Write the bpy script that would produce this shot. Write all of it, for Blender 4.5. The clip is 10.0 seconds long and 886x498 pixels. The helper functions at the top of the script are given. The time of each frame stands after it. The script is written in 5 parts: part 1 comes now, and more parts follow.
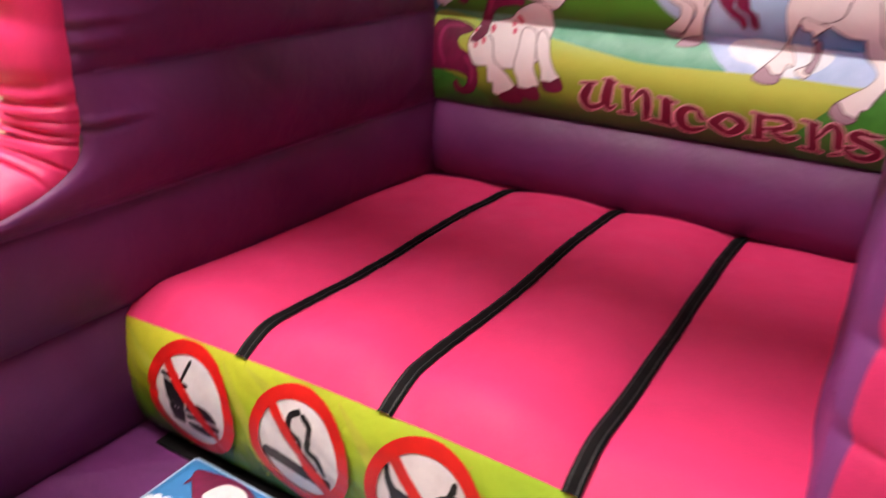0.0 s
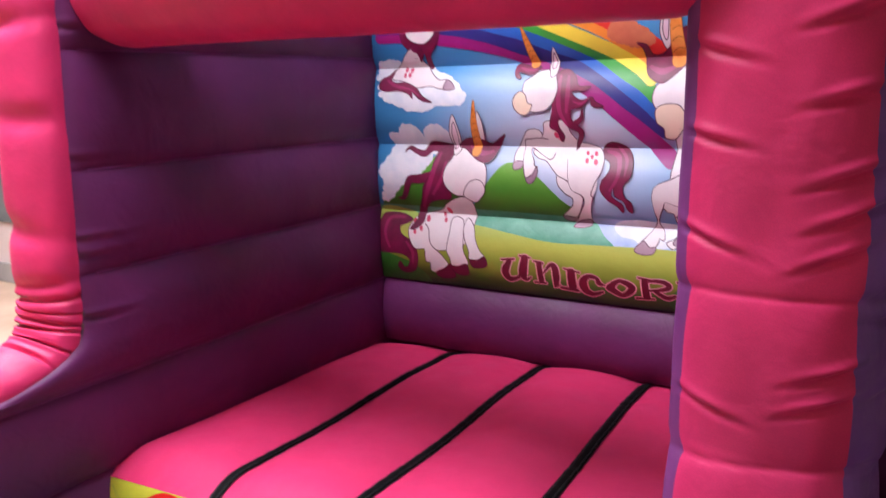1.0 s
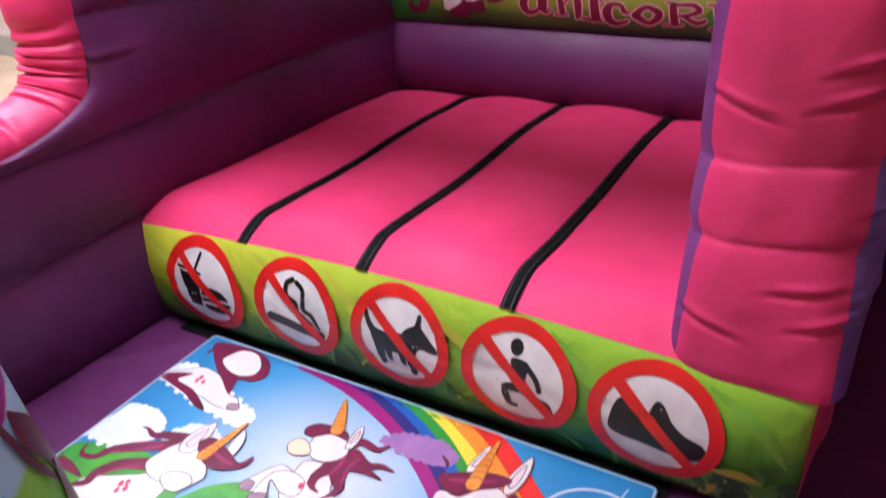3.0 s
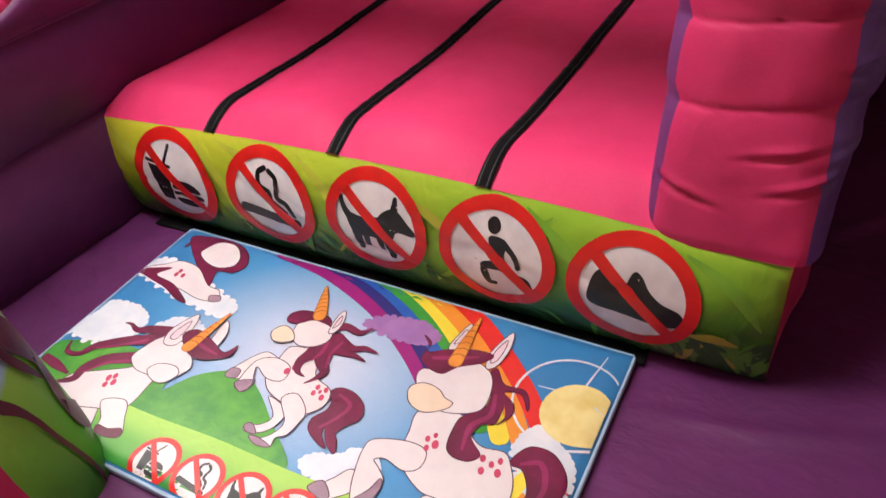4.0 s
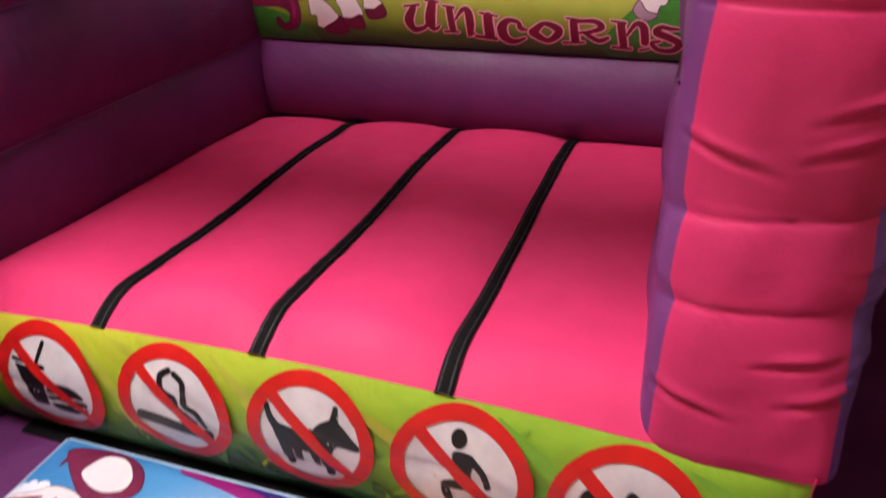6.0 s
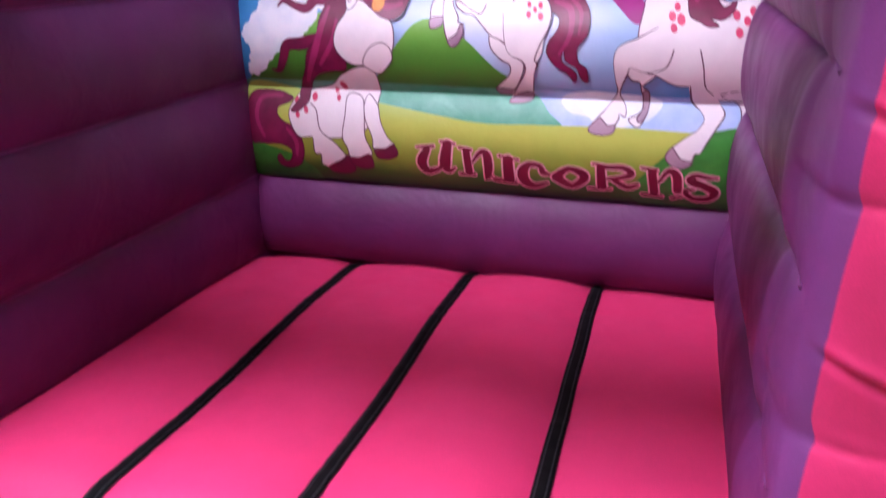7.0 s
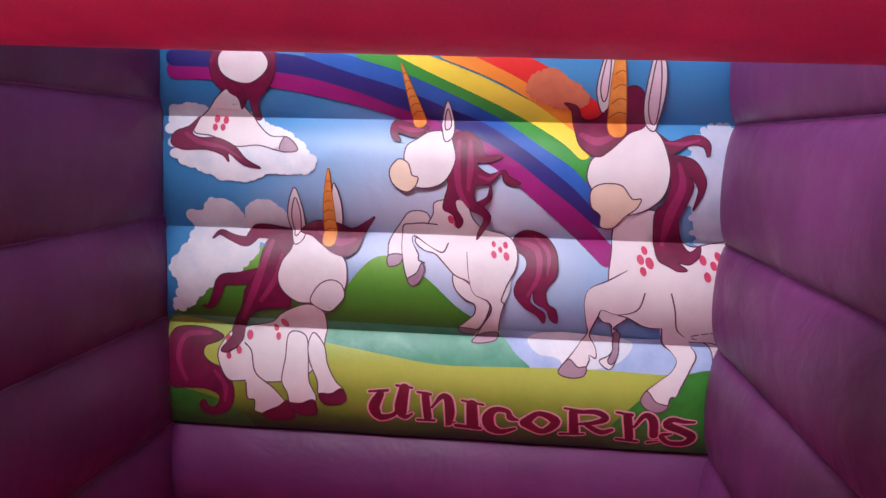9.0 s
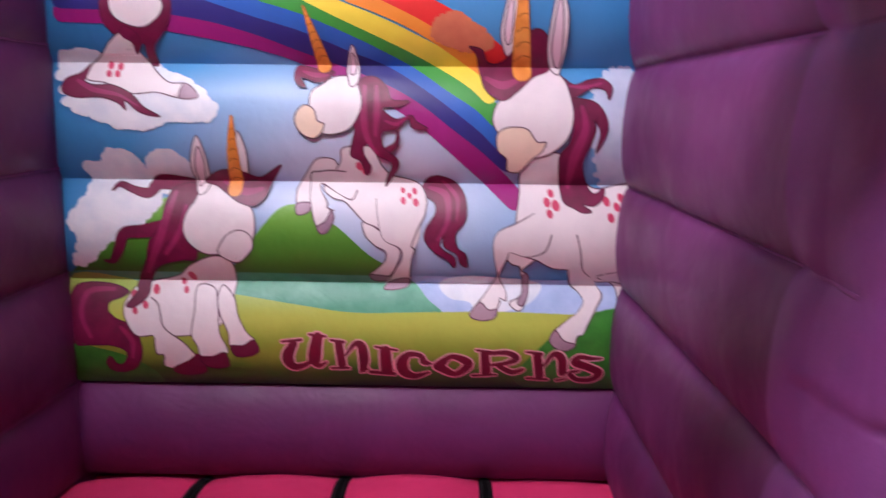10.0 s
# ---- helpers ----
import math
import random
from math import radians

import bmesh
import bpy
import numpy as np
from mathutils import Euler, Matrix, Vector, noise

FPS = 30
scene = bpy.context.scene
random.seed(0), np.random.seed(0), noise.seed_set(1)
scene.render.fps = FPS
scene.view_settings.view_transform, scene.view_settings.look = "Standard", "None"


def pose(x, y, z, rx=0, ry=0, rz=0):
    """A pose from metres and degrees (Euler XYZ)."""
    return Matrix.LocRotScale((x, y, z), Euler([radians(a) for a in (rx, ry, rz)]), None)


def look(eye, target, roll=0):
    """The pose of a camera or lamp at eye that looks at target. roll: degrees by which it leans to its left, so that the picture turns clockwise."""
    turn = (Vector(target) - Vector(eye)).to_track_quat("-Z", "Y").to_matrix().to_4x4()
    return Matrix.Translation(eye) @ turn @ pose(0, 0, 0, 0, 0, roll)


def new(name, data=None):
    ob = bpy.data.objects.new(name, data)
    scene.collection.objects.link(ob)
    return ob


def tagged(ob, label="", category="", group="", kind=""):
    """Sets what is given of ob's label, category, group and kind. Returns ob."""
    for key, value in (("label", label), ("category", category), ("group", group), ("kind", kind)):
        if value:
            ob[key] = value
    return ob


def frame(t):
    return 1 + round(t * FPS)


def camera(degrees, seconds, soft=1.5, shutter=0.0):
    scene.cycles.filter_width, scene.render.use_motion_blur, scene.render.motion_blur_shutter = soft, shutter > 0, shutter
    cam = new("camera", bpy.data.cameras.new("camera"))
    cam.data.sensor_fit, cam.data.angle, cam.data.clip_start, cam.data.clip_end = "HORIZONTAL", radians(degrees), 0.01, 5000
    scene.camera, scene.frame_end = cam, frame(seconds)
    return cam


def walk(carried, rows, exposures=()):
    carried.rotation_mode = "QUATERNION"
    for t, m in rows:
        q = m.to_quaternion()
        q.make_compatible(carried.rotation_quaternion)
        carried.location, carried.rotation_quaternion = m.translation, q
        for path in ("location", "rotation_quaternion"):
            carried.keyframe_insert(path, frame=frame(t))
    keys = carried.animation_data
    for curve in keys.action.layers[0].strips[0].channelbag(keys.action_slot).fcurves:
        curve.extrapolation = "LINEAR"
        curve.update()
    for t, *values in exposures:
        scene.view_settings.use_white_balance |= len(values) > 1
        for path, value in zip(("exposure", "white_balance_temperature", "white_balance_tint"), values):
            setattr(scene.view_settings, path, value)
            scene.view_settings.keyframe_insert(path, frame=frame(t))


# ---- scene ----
cam = camera(61.7, 10.0, 1.45, 0.45)
PATH = [
    (0, (1.668, -1.016, 1.374), (0.713, 0.521, 0.52), 0.8),
    (0.5, (1.877, -1.169, 1.454), (0.997, 0.514, 0.827), -0.1),
    (1, (2.007, -1.292, 1.504), (1.021, 0.396, 1.08), -1.5),
    (1.5, (2.018, -1.359, 1.505), (1.016, 0.336, 1.153), -2.1),
    (2, (2.002, -1.356, 1.462), (0.992, 0.287, 0.929), -2.7),
    (2.5, (1.99, -1.324, 1.422), (1.009, 0.242, 0.657), -3.3),
    (3, (1.975, -1.299, 1.387), (1.05, 0.17, 0.394), -4.5),
    (4.3, (2.001, -1.249, 1.356), (1.184, 0.047, 0.07), -7.9),
    (4.5, (2.011, -1.236, 1.355), (1.194, 0.05, 0.058), -8.3),
    (5, (2.017, -1.203, 1.339), (1.223, 0.123, 0.071), -6.7),
    (5.5, (1.933, -1.151, 1.321), (1.207, 0.322, 0.18), -2.9),
    (5.7, (1.849, -1.109, 1.337), (1.173, 0.436, 0.26), -2.6),
    (6.8, (1.504, -0.885, 1.413), (1.023, 0.864, 0.571), -0.9),
    (7, (1.494, -0.828, 1.425), (0.945, 0.936, 0.658), -1.0),
    (7.5, (1.294, -0.77, 1.509), (0.852, 1.111, 0.994), -0.5),
    (8, (1.153, -0.684, 1.536), (0.888, 1.267, 1.188), -0.4),
    (8.5, (1.146, -0.665, 1.552), (0.919, 1.301, 1.269), 0.3),
    (9, (1.142, -0.657, 1.535), (0.941, 1.312, 1.246), 1.2),
    (9.5, (1.133, -0.653, 1.524), (0.97, 1.314, 1.2), 1.2),
    (10, (1.203, -0.664, 1.489), (1.189, 1.299, 1.106), 0.7),
]
walk(cam, [(t, look(eye, target, roll)) for t, eye, target, roll in PATH],
     [(0, 0.1, 7100, 15), (0.5, 0.05, 6050, 16), (1.0, 0.05, 5950, 17), (1.5, 0.0, 6300, 16), (2.0, 0.0, 6550, 15), (2.6, 0.0, 6000, 12), (3.0, 0.0, 5750, 9), (3.6, -0.15, 6500, 10), (4.3, -0.3, 6800, 10), (5.4, -0.25, 7250, 12), (6.2, 0.0, 6300, 16), (7.0, 0.2, 5600, 26), (7.5, 0.15, 5750, 23), (8.0, -0.2, 6000, 20), (10.0, -0.2, 6000, 21)])

# ---- world and lamps ----
world = bpy.data.worlds.new("hall_air")
world.use_nodes = True
scene.world = world
world.node_tree.nodes["Background"].inputs[0].default_value = (0.95, 0.92, 1.0, 1)
world.node_tree.nodes["Background"].inputs[1].default_value = 0.07
LAMP_POWER = 27.0

# ---- materials ----


def rgb(h):
    """sRGB hex to linear colour."""
    c = [int(h[i:i + 2], 16) / 255 for i in (0, 2, 4)]
    return tuple(v / 12.92 if v <= 0.04045 else ((v + 0.055) / 1.055) ** 2.4 for v in c) + (1,)


class Nodes:
    def __init__(self, name):
        self.mat = bpy.data.materials.new(name)
        self.mat.use_nodes = True
        self.tree = self.mat.node_tree
        self.bsdf = self.tree.nodes["Principled BSDF"]
        self.coord = self.tree.nodes.new("ShaderNodeTexCoord").outputs["Object"]

    def add(self, kind):
        return self.tree.nodes.new(kind)

    def link(self, a, b):
        self.tree.links.new(a, b)

    def noise(self, scale, detail=3.0, stretch=(1, 1, 1), rough=0.55, distort=0.0):
        m = self.add("ShaderNodeMapping")
        m.inputs["Scale"].default_value = stretch
        self.link(self.coord, m.inputs["Vector"])
        n = self.add("ShaderNodeTexNoise")
        n.inputs["Scale"].default_value = scale
        n.inputs["Detail"].default_value = detail
        n.inputs["Roughness"].default_value = rough
        n.inputs["Distortion"].default_value = distort
        self.link(m.outputs[0], n.inputs["Vector"])
        return n.outputs["Fac"]

    def ramp(self, fac, stops):
        r = self.add("ShaderNodeValToRGB")
        e = r.color_ramp.elements
        while len(e) < len(stops):
            e.new(0.5)
        for k, (p, c) in enumerate(stops):
            e[k].position, e[k].color = p, c
        self.link(fac, r.inputs[0])
        return r.outputs[0]

    def mix(self, fac, a, b, blend="MIX"):
        m = self.add("ShaderNodeMix")
        m.data_type, m.blend_type = "RGBA", blend
        for sock, v in ((m.inputs[0], fac), (m.inputs[6], a), (m.inputs[7], b)):
            if isinstance(v, (int, float, tuple)):
                sock.default_value = v
            else:
                self.link(v, sock)
        return m.outputs[2]

    def math(self, op, a, b=0.0):
        m = self.add("ShaderNodeMath")
        m.operation = op
        for sock, v in zip(m.inputs, (a, b)):
            if isinstance(v, (int, float)):
                sock.default_value = v
            else:
                self.link(v, sock)
        return m.outputs[0]

    def axis(self, k):
        s = self.add("ShaderNodeSeparateXYZ")
        self.link(self.coord, s.inputs[0])
        return s.outputs[k]

    def bumps(self, *layers):
        last = None
        for height, strength, distance in layers:
            b = self.add("ShaderNodeBump")
            b.inputs["Strength"].default_value = strength
            b.inputs["Distance"].default_value = distance
            self.link(height, b.inputs["Height"])
            if last:
                self.link(last, b.inputs["Normal"])
            last = b.outputs[0]
        self.link(last, self.bsdf.inputs["Normal"])


def cloth(name, colour, rough=0.5, crease=0.35, stretch=(1, 1, 1), vary=0.12, spec=0.4, weave=True):
    """Coated woven nylon: fine weave, slack creases, faint soiling."""
    n = Nodes(name)
    base = rgb(colour) if isinstance(colour, str) else colour
    dark = tuple(c * (1 - 2.2 * vary) for c in base[:3]) + (1,)
    light = tuple(min(1, c * (1 + vary)) for c in base[:3]) + (1,)
    big = n.ramp(n.noise(3.1, 4), [(0.3, dark), (0.7, light)])
    fine = n.ramp(n.noise(420, 2), [(0.35, (0.9, 0.9, 0.9, 1)), (0.65, (1, 1, 1, 1))])
    n.link(n.mix(1.0, big, fine, "MULTIPLY"), n.bsdf.inputs["Base Color"])
    r = n.ramp(n.noise(9, 3), [(0.3, (rough - 0.07,) * 3 + (1,)), (0.7, (rough + 0.1,) * 3 + (1,))])
    n.link(r, n.bsdf.inputs["Roughness"])
    n.bsdf.inputs["Specular IOR Level"].default_value = spec
    layers = [(n.noise(7, 3, stretch, 0.5, 0.6), crease, 0.03), (n.noise(26, 2, stretch, 0.5, 0.8), crease * 0.45, 0.008)]
    if weave:
        layers.append((n.noise(900, 1), 0.12, 0.001))
    n.bumps(*layers)
    return n.mat


PINK = cloth("pink_nylon", (0.72, 0.035, 0.16, 1), 0.5, 0.22)
PINK_BED = cloth("pink_bed_vinyl", (0.88, 0.050, 0.19, 1), 0.58, 0.12, vary=0.05, spec=0.25)
PURPLE = cloth("purple_nylon", (0.14, 0.022, 0.12, 1), 0.5, 0.22)
# violet cloth, base colour lightened to carry the cool sheen on the pillar
VIOLET_SHEEN = cloth("violet_sheen_nylon", (0.19, 0.075, 0.36, 1), 0.38, 0.35, spec=0.55)
INNER_PURPLE = cloth("inner_purple_nylon", (0.21, 0.05, 0.22, 1), 0.5, 0.16)
BLACK = cloth("black_webbing", (0.006, 0.005, 0.006, 1), 0.75, 0.2, vary=0.3, spec=0.15)
THREAD = cloth("grey_thread", (0.03, 0.03, 0.033, 1), 0.5, 0.2)
STITCH = cloth("seam_stitching", (0.24, 0.06, 0.22, 1), 0.6, 0.2)
SHEET = cloth("purple_groundsheet", (0.14, 0.024, 0.13, 1), 0.52, 0.25, (1, 1.8, 1))


def plain(name, colour, rough=0.5, vary=0.06):
    return cloth(name, colour, rough, 0.12, vary=vary)


# ---- mesh helpers ----
def part(name, bm, material, parent=None, label="", smooth=True, kind=""):
    """Links a bmesh as one mesh object under a thing or a part."""
    me = bpy.data.meshes.new(name)
    bm.to_mesh(me)
    bm.free()
    if smooth:
        me.polygons.foreach_set("use_smooth", [True] * len(me.polygons))
    if material:
        me.materials.append(material)
    ob = new(name, me)
    if parent:
        ob.parent = parent
        ob.matrix_parent_inverse = Matrix.Translation(-parent.matrix_world.translation)
    return tagged(ob, label, kind=kind)


def grid(f, nu, nv, close_u=False):
    """A sheet of quads from f(u, v), with u and v from 0 to 1."""
    bm = bmesh.new()
    rows = [[bm.verts.new(f(i / nu, j / nv)) for i in range(nu if close_u else nu + 1)] for j in range(nv + 1)]
    for j in range(nv):
        for i in range(nu):
            k = (i + 1) % len(rows[0])
            bm.faces.new((rows[j][i], rows[j][k], rows[j + 1][k], rows[j + 1][i]))
    bmesh.ops.recalc_face_normals(bm, faces=bm.faces)
    return bm


def slab(x0, x1, y0, y1, z0, z1, bevel=0.0, seg=2):
    bm = bmesh.new()
    bmesh.ops.create_cube(bm, size=1)
    for v in bm.verts:
        v.co = (x0 + (v.co.x + 0.5) * (x1 - x0), y0 + (v.co.y + 0.5) * (y1 - y0), z0 + (v.co.z + 0.5) * (z1 - z0))
    if bevel:
        bmesh.ops.bevel(bm, geom=bm.edges[:], offset=bevel, segments=seg, affect="EDGES", profile=0.5)
    return bm


def thing(name, label, category, at=(0, 0, 0), kind="", group=""):
    ob = new(name)
    ob.location = at
    bpy.context.view_layer.update()
    return tagged(ob, label, category, group, kind)


def puff(z, seams, depth, power=0.72):
    """How far a row of inflated tubes stands out at height z."""
    for a, b in zip(seams, seams[1:]):
        if a <= z <= b:
            u = 2 * (z - a) / (b - a) - 1
            return depth * max(0.0, 1 - u * u) ** power
    return 0.0


def ripple(x, y, z, k, amp):
    return amp * noise.noise(Vector((x * k, y * k, z * k)))


# ---- the hall ----
GROUND = -0.12


def hall_plaster():
    n = Nodes("stained_plaster")
    c = n.ramp(n.noise(1.6, 6), [(0.3, rgb("d9c9c2")), (0.5, rgb("e8dcd8")), (0.68, rgb("c98f86"))])
    n.link(c, n.bsdf.inputs["Base Color"])
    n.bsdf.inputs["Roughness"].default_value = 0.8
    n.bumps((n.noise(30, 4), 0.3, 0.01))
    return n.mat


def hall_floor():
    n = Nodes("buff_concrete")
    c = n.ramp(n.noise(2.2, 6), [(0.3, rgb("b59b80")), (0.7, rgb("d2bca2"))])
    n.link(c, n.bsdf.inputs["Base Color"])
    n.bsdf.inputs["Roughness"].default_value = 0.6
    n.bumps((n.noise(60, 4), 0.2, 0.004))
    return n.mat


PLASTER, CONCRETE = hall_plaster(), hall_floor()
PAINT = plain("white_ceiling_paint", (0.75, 0.75, 0.76, 1), 0.8)
GREY = plain("grey_block", (0.42, 0.41, 0.38, 1), 0.8)
BOARD = plain("grey_green_board", (0.19, 0.22, 0.22, 1), 0.6)
LETTERING = plain("white_lettering", (0.75, 0.76, 0.76, 1), 0.7)
X0, X1, Y0, Y1, TOP = -9.0, 7.0, -6.0, 2.4, 3.7
part("floor", slab(X0, X1, Y0, Y1, GROUND - 0.1, GROUND), CONCRETE, None, "buff concrete hall floor with faint stains", False, "structure")
part("wall_north", slab(X0, X1, Y1, Y1 + 0.2, GROUND, TOP), PLASTER, None, "pale stained plaster hall wall", False, "structure")
part("wall_south", slab(X0, X1, Y0 - 0.2, Y0, GROUND, TOP), PLASTER, None, "pale plaster hall wall", False, "structure")
part("wall_west", slab(X0 - 0.2, X0, Y0, Y1, GROUND, TOP), PLASTER, None, "pale plaster hall wall", False, "structure")
part("wall_east", slab(X1, X1 + 0.2, Y0, Y1, GROUND, TOP), PLASTER, None, "pale plaster hall wall", False, "structure")
part("ceiling", slab(X0, X1, Y0, Y1, TOP, TOP + 0.2), PAINT, None, "plain white hall ceiling", False, "structure")
part("baseboard", slab(X0, X1, Y1 - 0.04, Y1, GROUND, 0.06, 0.008), GREY, None, "grey block plinth along the hall wall", False, "structure")


def information_board(x0, x1, z0, z1):
    board = thing("information_board", "dark information board with white text rows on plaster wall", "board", (x0, Y1, z0))
    part("panel", slab(x0, x1, Y1 - 0.03, Y1 - 0.001, z0, z1, 0.006), BOARD, board)
    bars = random.Random(4)
    for block in ((0.93, 0.62), (0.55, 0.34)):
        z = z0 + block[0] * (z1 - z0)
        while z > z0 + block[1] * (z1 - z0):
            w = (x1 - x0) * bars.uniform(0.7, 0.86)
            part("text_bar", slab(x1 - 0.12 - w, x1 - 0.12 * bars.uniform(0.6, 1.0), Y1 - 0.034, Y1 - 0.0302, z, z + 0.022), LETTERING, board, smooth=False)
            z -= 0.052


information_board(-6.1, -4.36, 0.44, 1.97)


def glow(name, strength):
    n = Nodes(name)
    n.bsdf.inputs["Base Color"].default_value = (0.9, 0.9, 0.9, 1)
    n.bsdf.inputs["Emission Color"].default_value = (1.0, 0.95, 0.95, 1)
    n.bsdf.inputs["Emission Strength"].default_value = strength
    return n.mat


DIFFUSER, STEEL = glow("lamp_diffuser", LAMP_POWER), plain("white_steel", (0.7, 0.7, 0.7, 1), 0.4)


def unseen_ceiling_light(x, y, length, width):
    lamp = thing("unseen_ceiling_light", "unseen hall luminaire added under the ceiling, long and white with a lit diffuser", "ceiling light", (x, y, TOP), group="hall lights")
    part("housing", slab(x - length / 2 - 0.03, x + length / 2 + 0.03, y - width / 2 - 0.03, y + width / 2 + 0.03, TOP - 0.08, TOP, 0.01), STEEL, lamp, smooth=False)
    part("diffuser", slab(x - length / 2, x + length / 2, y - width / 2, y + width / 2, TOP - 0.1, TOP - 0.081), DIFFUSER, lamp, smooth=False)


# no lamp is seen: first follows the beam's shadow, second added for right wall
for lx, ly, long in ((-0.2, -0.62, 2.5), (-2.9, 0.5, 2.5)):
    unseen_ceiling_light(lx, ly, long, 0.9)

# ---- the inflatable ----
castle = thing("bouncy_castle", "small pink and purple inflatable bouncy castle in a hall", "bouncy castle")
BED_W, BACK_Y = 2.0, 1.432
SEAMS = [-0.02, 0.365, 0.66, 0.98, 1.27, 1.59, 1.9, 2.14]
SEAMS_L = [-0.02, 0.365, 0.665, 1.0, 1.30, 1.635, 1.92, 2.14]
STRIPS = [-0.02, 0.47, 0.896, 1.322, 2.0]


def bed_z(x, y):
    """The pink bed: puffed strips, rolled down at the front."""
    edge = math.sin(math.pi / 2 * min(1.0, max(0.0, (y - 0.003) / 0.135)))
    back = math.sin(math.pi / 2 * min(1.0, max(0.0, (1.47 - y) / 0.14)))
    left = math.sin(math.pi / 2 * min(1.0, max(0.0, x / 0.05 + 0.6)))
    near = min(abs(x - s) for s in STRIPS[1:4])
    swell = 0.0
    for a, b in zip(STRIPS, STRIPS[1:]):
        if a <= x < b:
            swell = puff(x, [a + 0.016, b - 0.016], 0.030, 0.8)
    swell *= (0.03 + 0.97 * edge) * (0.45 + 0.55 * back) * left
    wave = 0.005 * math.sin(y * 7.0 + 1.0) + ripple(x, y, 0, 2.5, 0.005)
    gather = 0.0045 * noise.noise(Vector((x * 26, y * 5, 4))) * math.exp(-(max(0, y - 0.02) / 0.07) ** 2) * min(1, max(0, y) / 0.02)
    gather += 0.003 * noise.noise(Vector((x * 9, y * 30, 7))) * math.exp(-(near / 0.05) ** 2)
    return panel_top(x) + gather + (0.043 - 0.05 * max(0, y) / 1.45) * edge + swell + wave * edge - 0.03 * (1 - back)


def panel_top(x):
    return 0.345 + 0.040 * math.sin(math.pi * min(1, max(0, x / BED_W)))


bed = part("bed", grid(lambda u, v: (-0.02 + 2.02 * u, 0.003 + 1.493 * v, bed_z(-0.02 + 2.02 * u, 0.003 + 1.493 * v)), 260, 150), PINK_BED, castle, "bright pink puffed vinyl bed in four strips")
part("bed_side", grid(lambda u, v: (2.0 + 0.035 * math.sin(math.pi * v) * min(1, 8 * u) + ripple(0, 3 * u, 2 * v, 3, 0.006), -0.004 + 1.5 * u, 0.002 + 0.36 * v), 50, 14), PINK, castle, "pink side of the bed")
for sx in STRIPS[1:4]:
    def tape(u, v, sx=sx):
        y = -0.002 + 1.46 * v
        x = sx + (u - 0.5) * 0.039 + ripple(0, y, sx, 4, 0.004)
        return (x, y, bed_z(sx, y) + 0.011 - 0.006 * abs(2 * u - 1) ** 2 - 0.004 * max(0, 1 - (y + 0.002) / 0.02))
    strap = part("seam_tape", grid(tape, 4, 110), BLACK, castle, "black webbing seam tape")
    for side in (0.22, 0.78):
        def thread(u, v, side=side, tape=tape):
            x, y, z = tape(side, v)
            return (x + (u - 0.5) * 0.0026, y, z + 0.0012)
        part("tape_stitching", grid(thread, 1, 110), THREAD, strap)

# the printed front of the bed
P_BULGE = 0.05


def crease(x, z):
    """Slack diagonal creases in the panel cloth."""
    t = noise.noise(Vector((x * 5 + z * 9, z * 4 - x * 2, 1.7)))
    return 0.004 * max(0.0, 1 - 7 * abs(t)) * min(1, 12 * z, 8 * max(0.0, panel_top(x) - z))


def on_panel(x, z, off=0.0):
    h = min(1, max(0, z / panel_top(x)))
    return (x, 0.004 - P_BULGE * (4 * h * (1 - h)) ** 0.8 * min(1, max(0, 7 * min(x + 0.04, BED_W - x))) ** 0.6 - off + ripple(x, 0, z, 9, 0.003) + crease(x, z), z)


def panel_print():
    n = Nodes("printed_meadow")
    x, z = n.axis(0), n.axis(2)
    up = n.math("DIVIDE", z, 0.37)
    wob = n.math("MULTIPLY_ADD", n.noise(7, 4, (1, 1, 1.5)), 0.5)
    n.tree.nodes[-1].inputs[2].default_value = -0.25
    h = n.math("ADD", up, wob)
    # both green ramps run darker towards the foot of the panel
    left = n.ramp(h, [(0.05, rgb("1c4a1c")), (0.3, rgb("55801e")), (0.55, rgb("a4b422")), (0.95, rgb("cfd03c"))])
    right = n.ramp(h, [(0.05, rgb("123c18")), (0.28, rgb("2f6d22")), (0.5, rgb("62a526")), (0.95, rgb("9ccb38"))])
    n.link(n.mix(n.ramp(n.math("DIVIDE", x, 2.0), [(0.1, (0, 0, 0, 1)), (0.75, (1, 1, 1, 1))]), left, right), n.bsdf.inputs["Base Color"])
    n.bsdf.inputs["Roughness"].default_value = 0.45
    n.bumps((n.noise(9, 3, (1, 1, 0.6), 0.5, 0.7), 0.55, 0.02), (n.noise(22, 2, (1, 1, 0.6), 0.5, 0.9), 0.2, 0.008), (n.noise(700, 1), 0.1, 0.001))
    return n.mat


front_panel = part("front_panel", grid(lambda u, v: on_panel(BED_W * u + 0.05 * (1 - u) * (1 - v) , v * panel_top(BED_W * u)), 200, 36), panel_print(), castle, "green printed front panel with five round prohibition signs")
# black webbing, its black also painting the shaded gap under the panel
part("webbing_shade_strip", slab(0.14, 1.74, -0.05, 0.02, -0.002, 0.006, 0.002), BLACK, castle, "black webbing strip that also stands in for the shade at the foot of the front panel")

# back wall, side walls
def ends(s, a, b, reach):
    """Fades the swell of a tube towards both its ends."""
    u = min(1.0, max(0.0, min(s - a, b - s) / reach))
    return math.sqrt(u * (2 - u))


def on_back(x, z, off=0.0):
    return (x, BACK_Y - puff(z, SEAMS, 0.062, 0.95) * ends(x, 0.06, 1.75 if x < 1.9 else 3.3, 0.12) - off + ripple(x, 2, z, 5, 0.004), z)


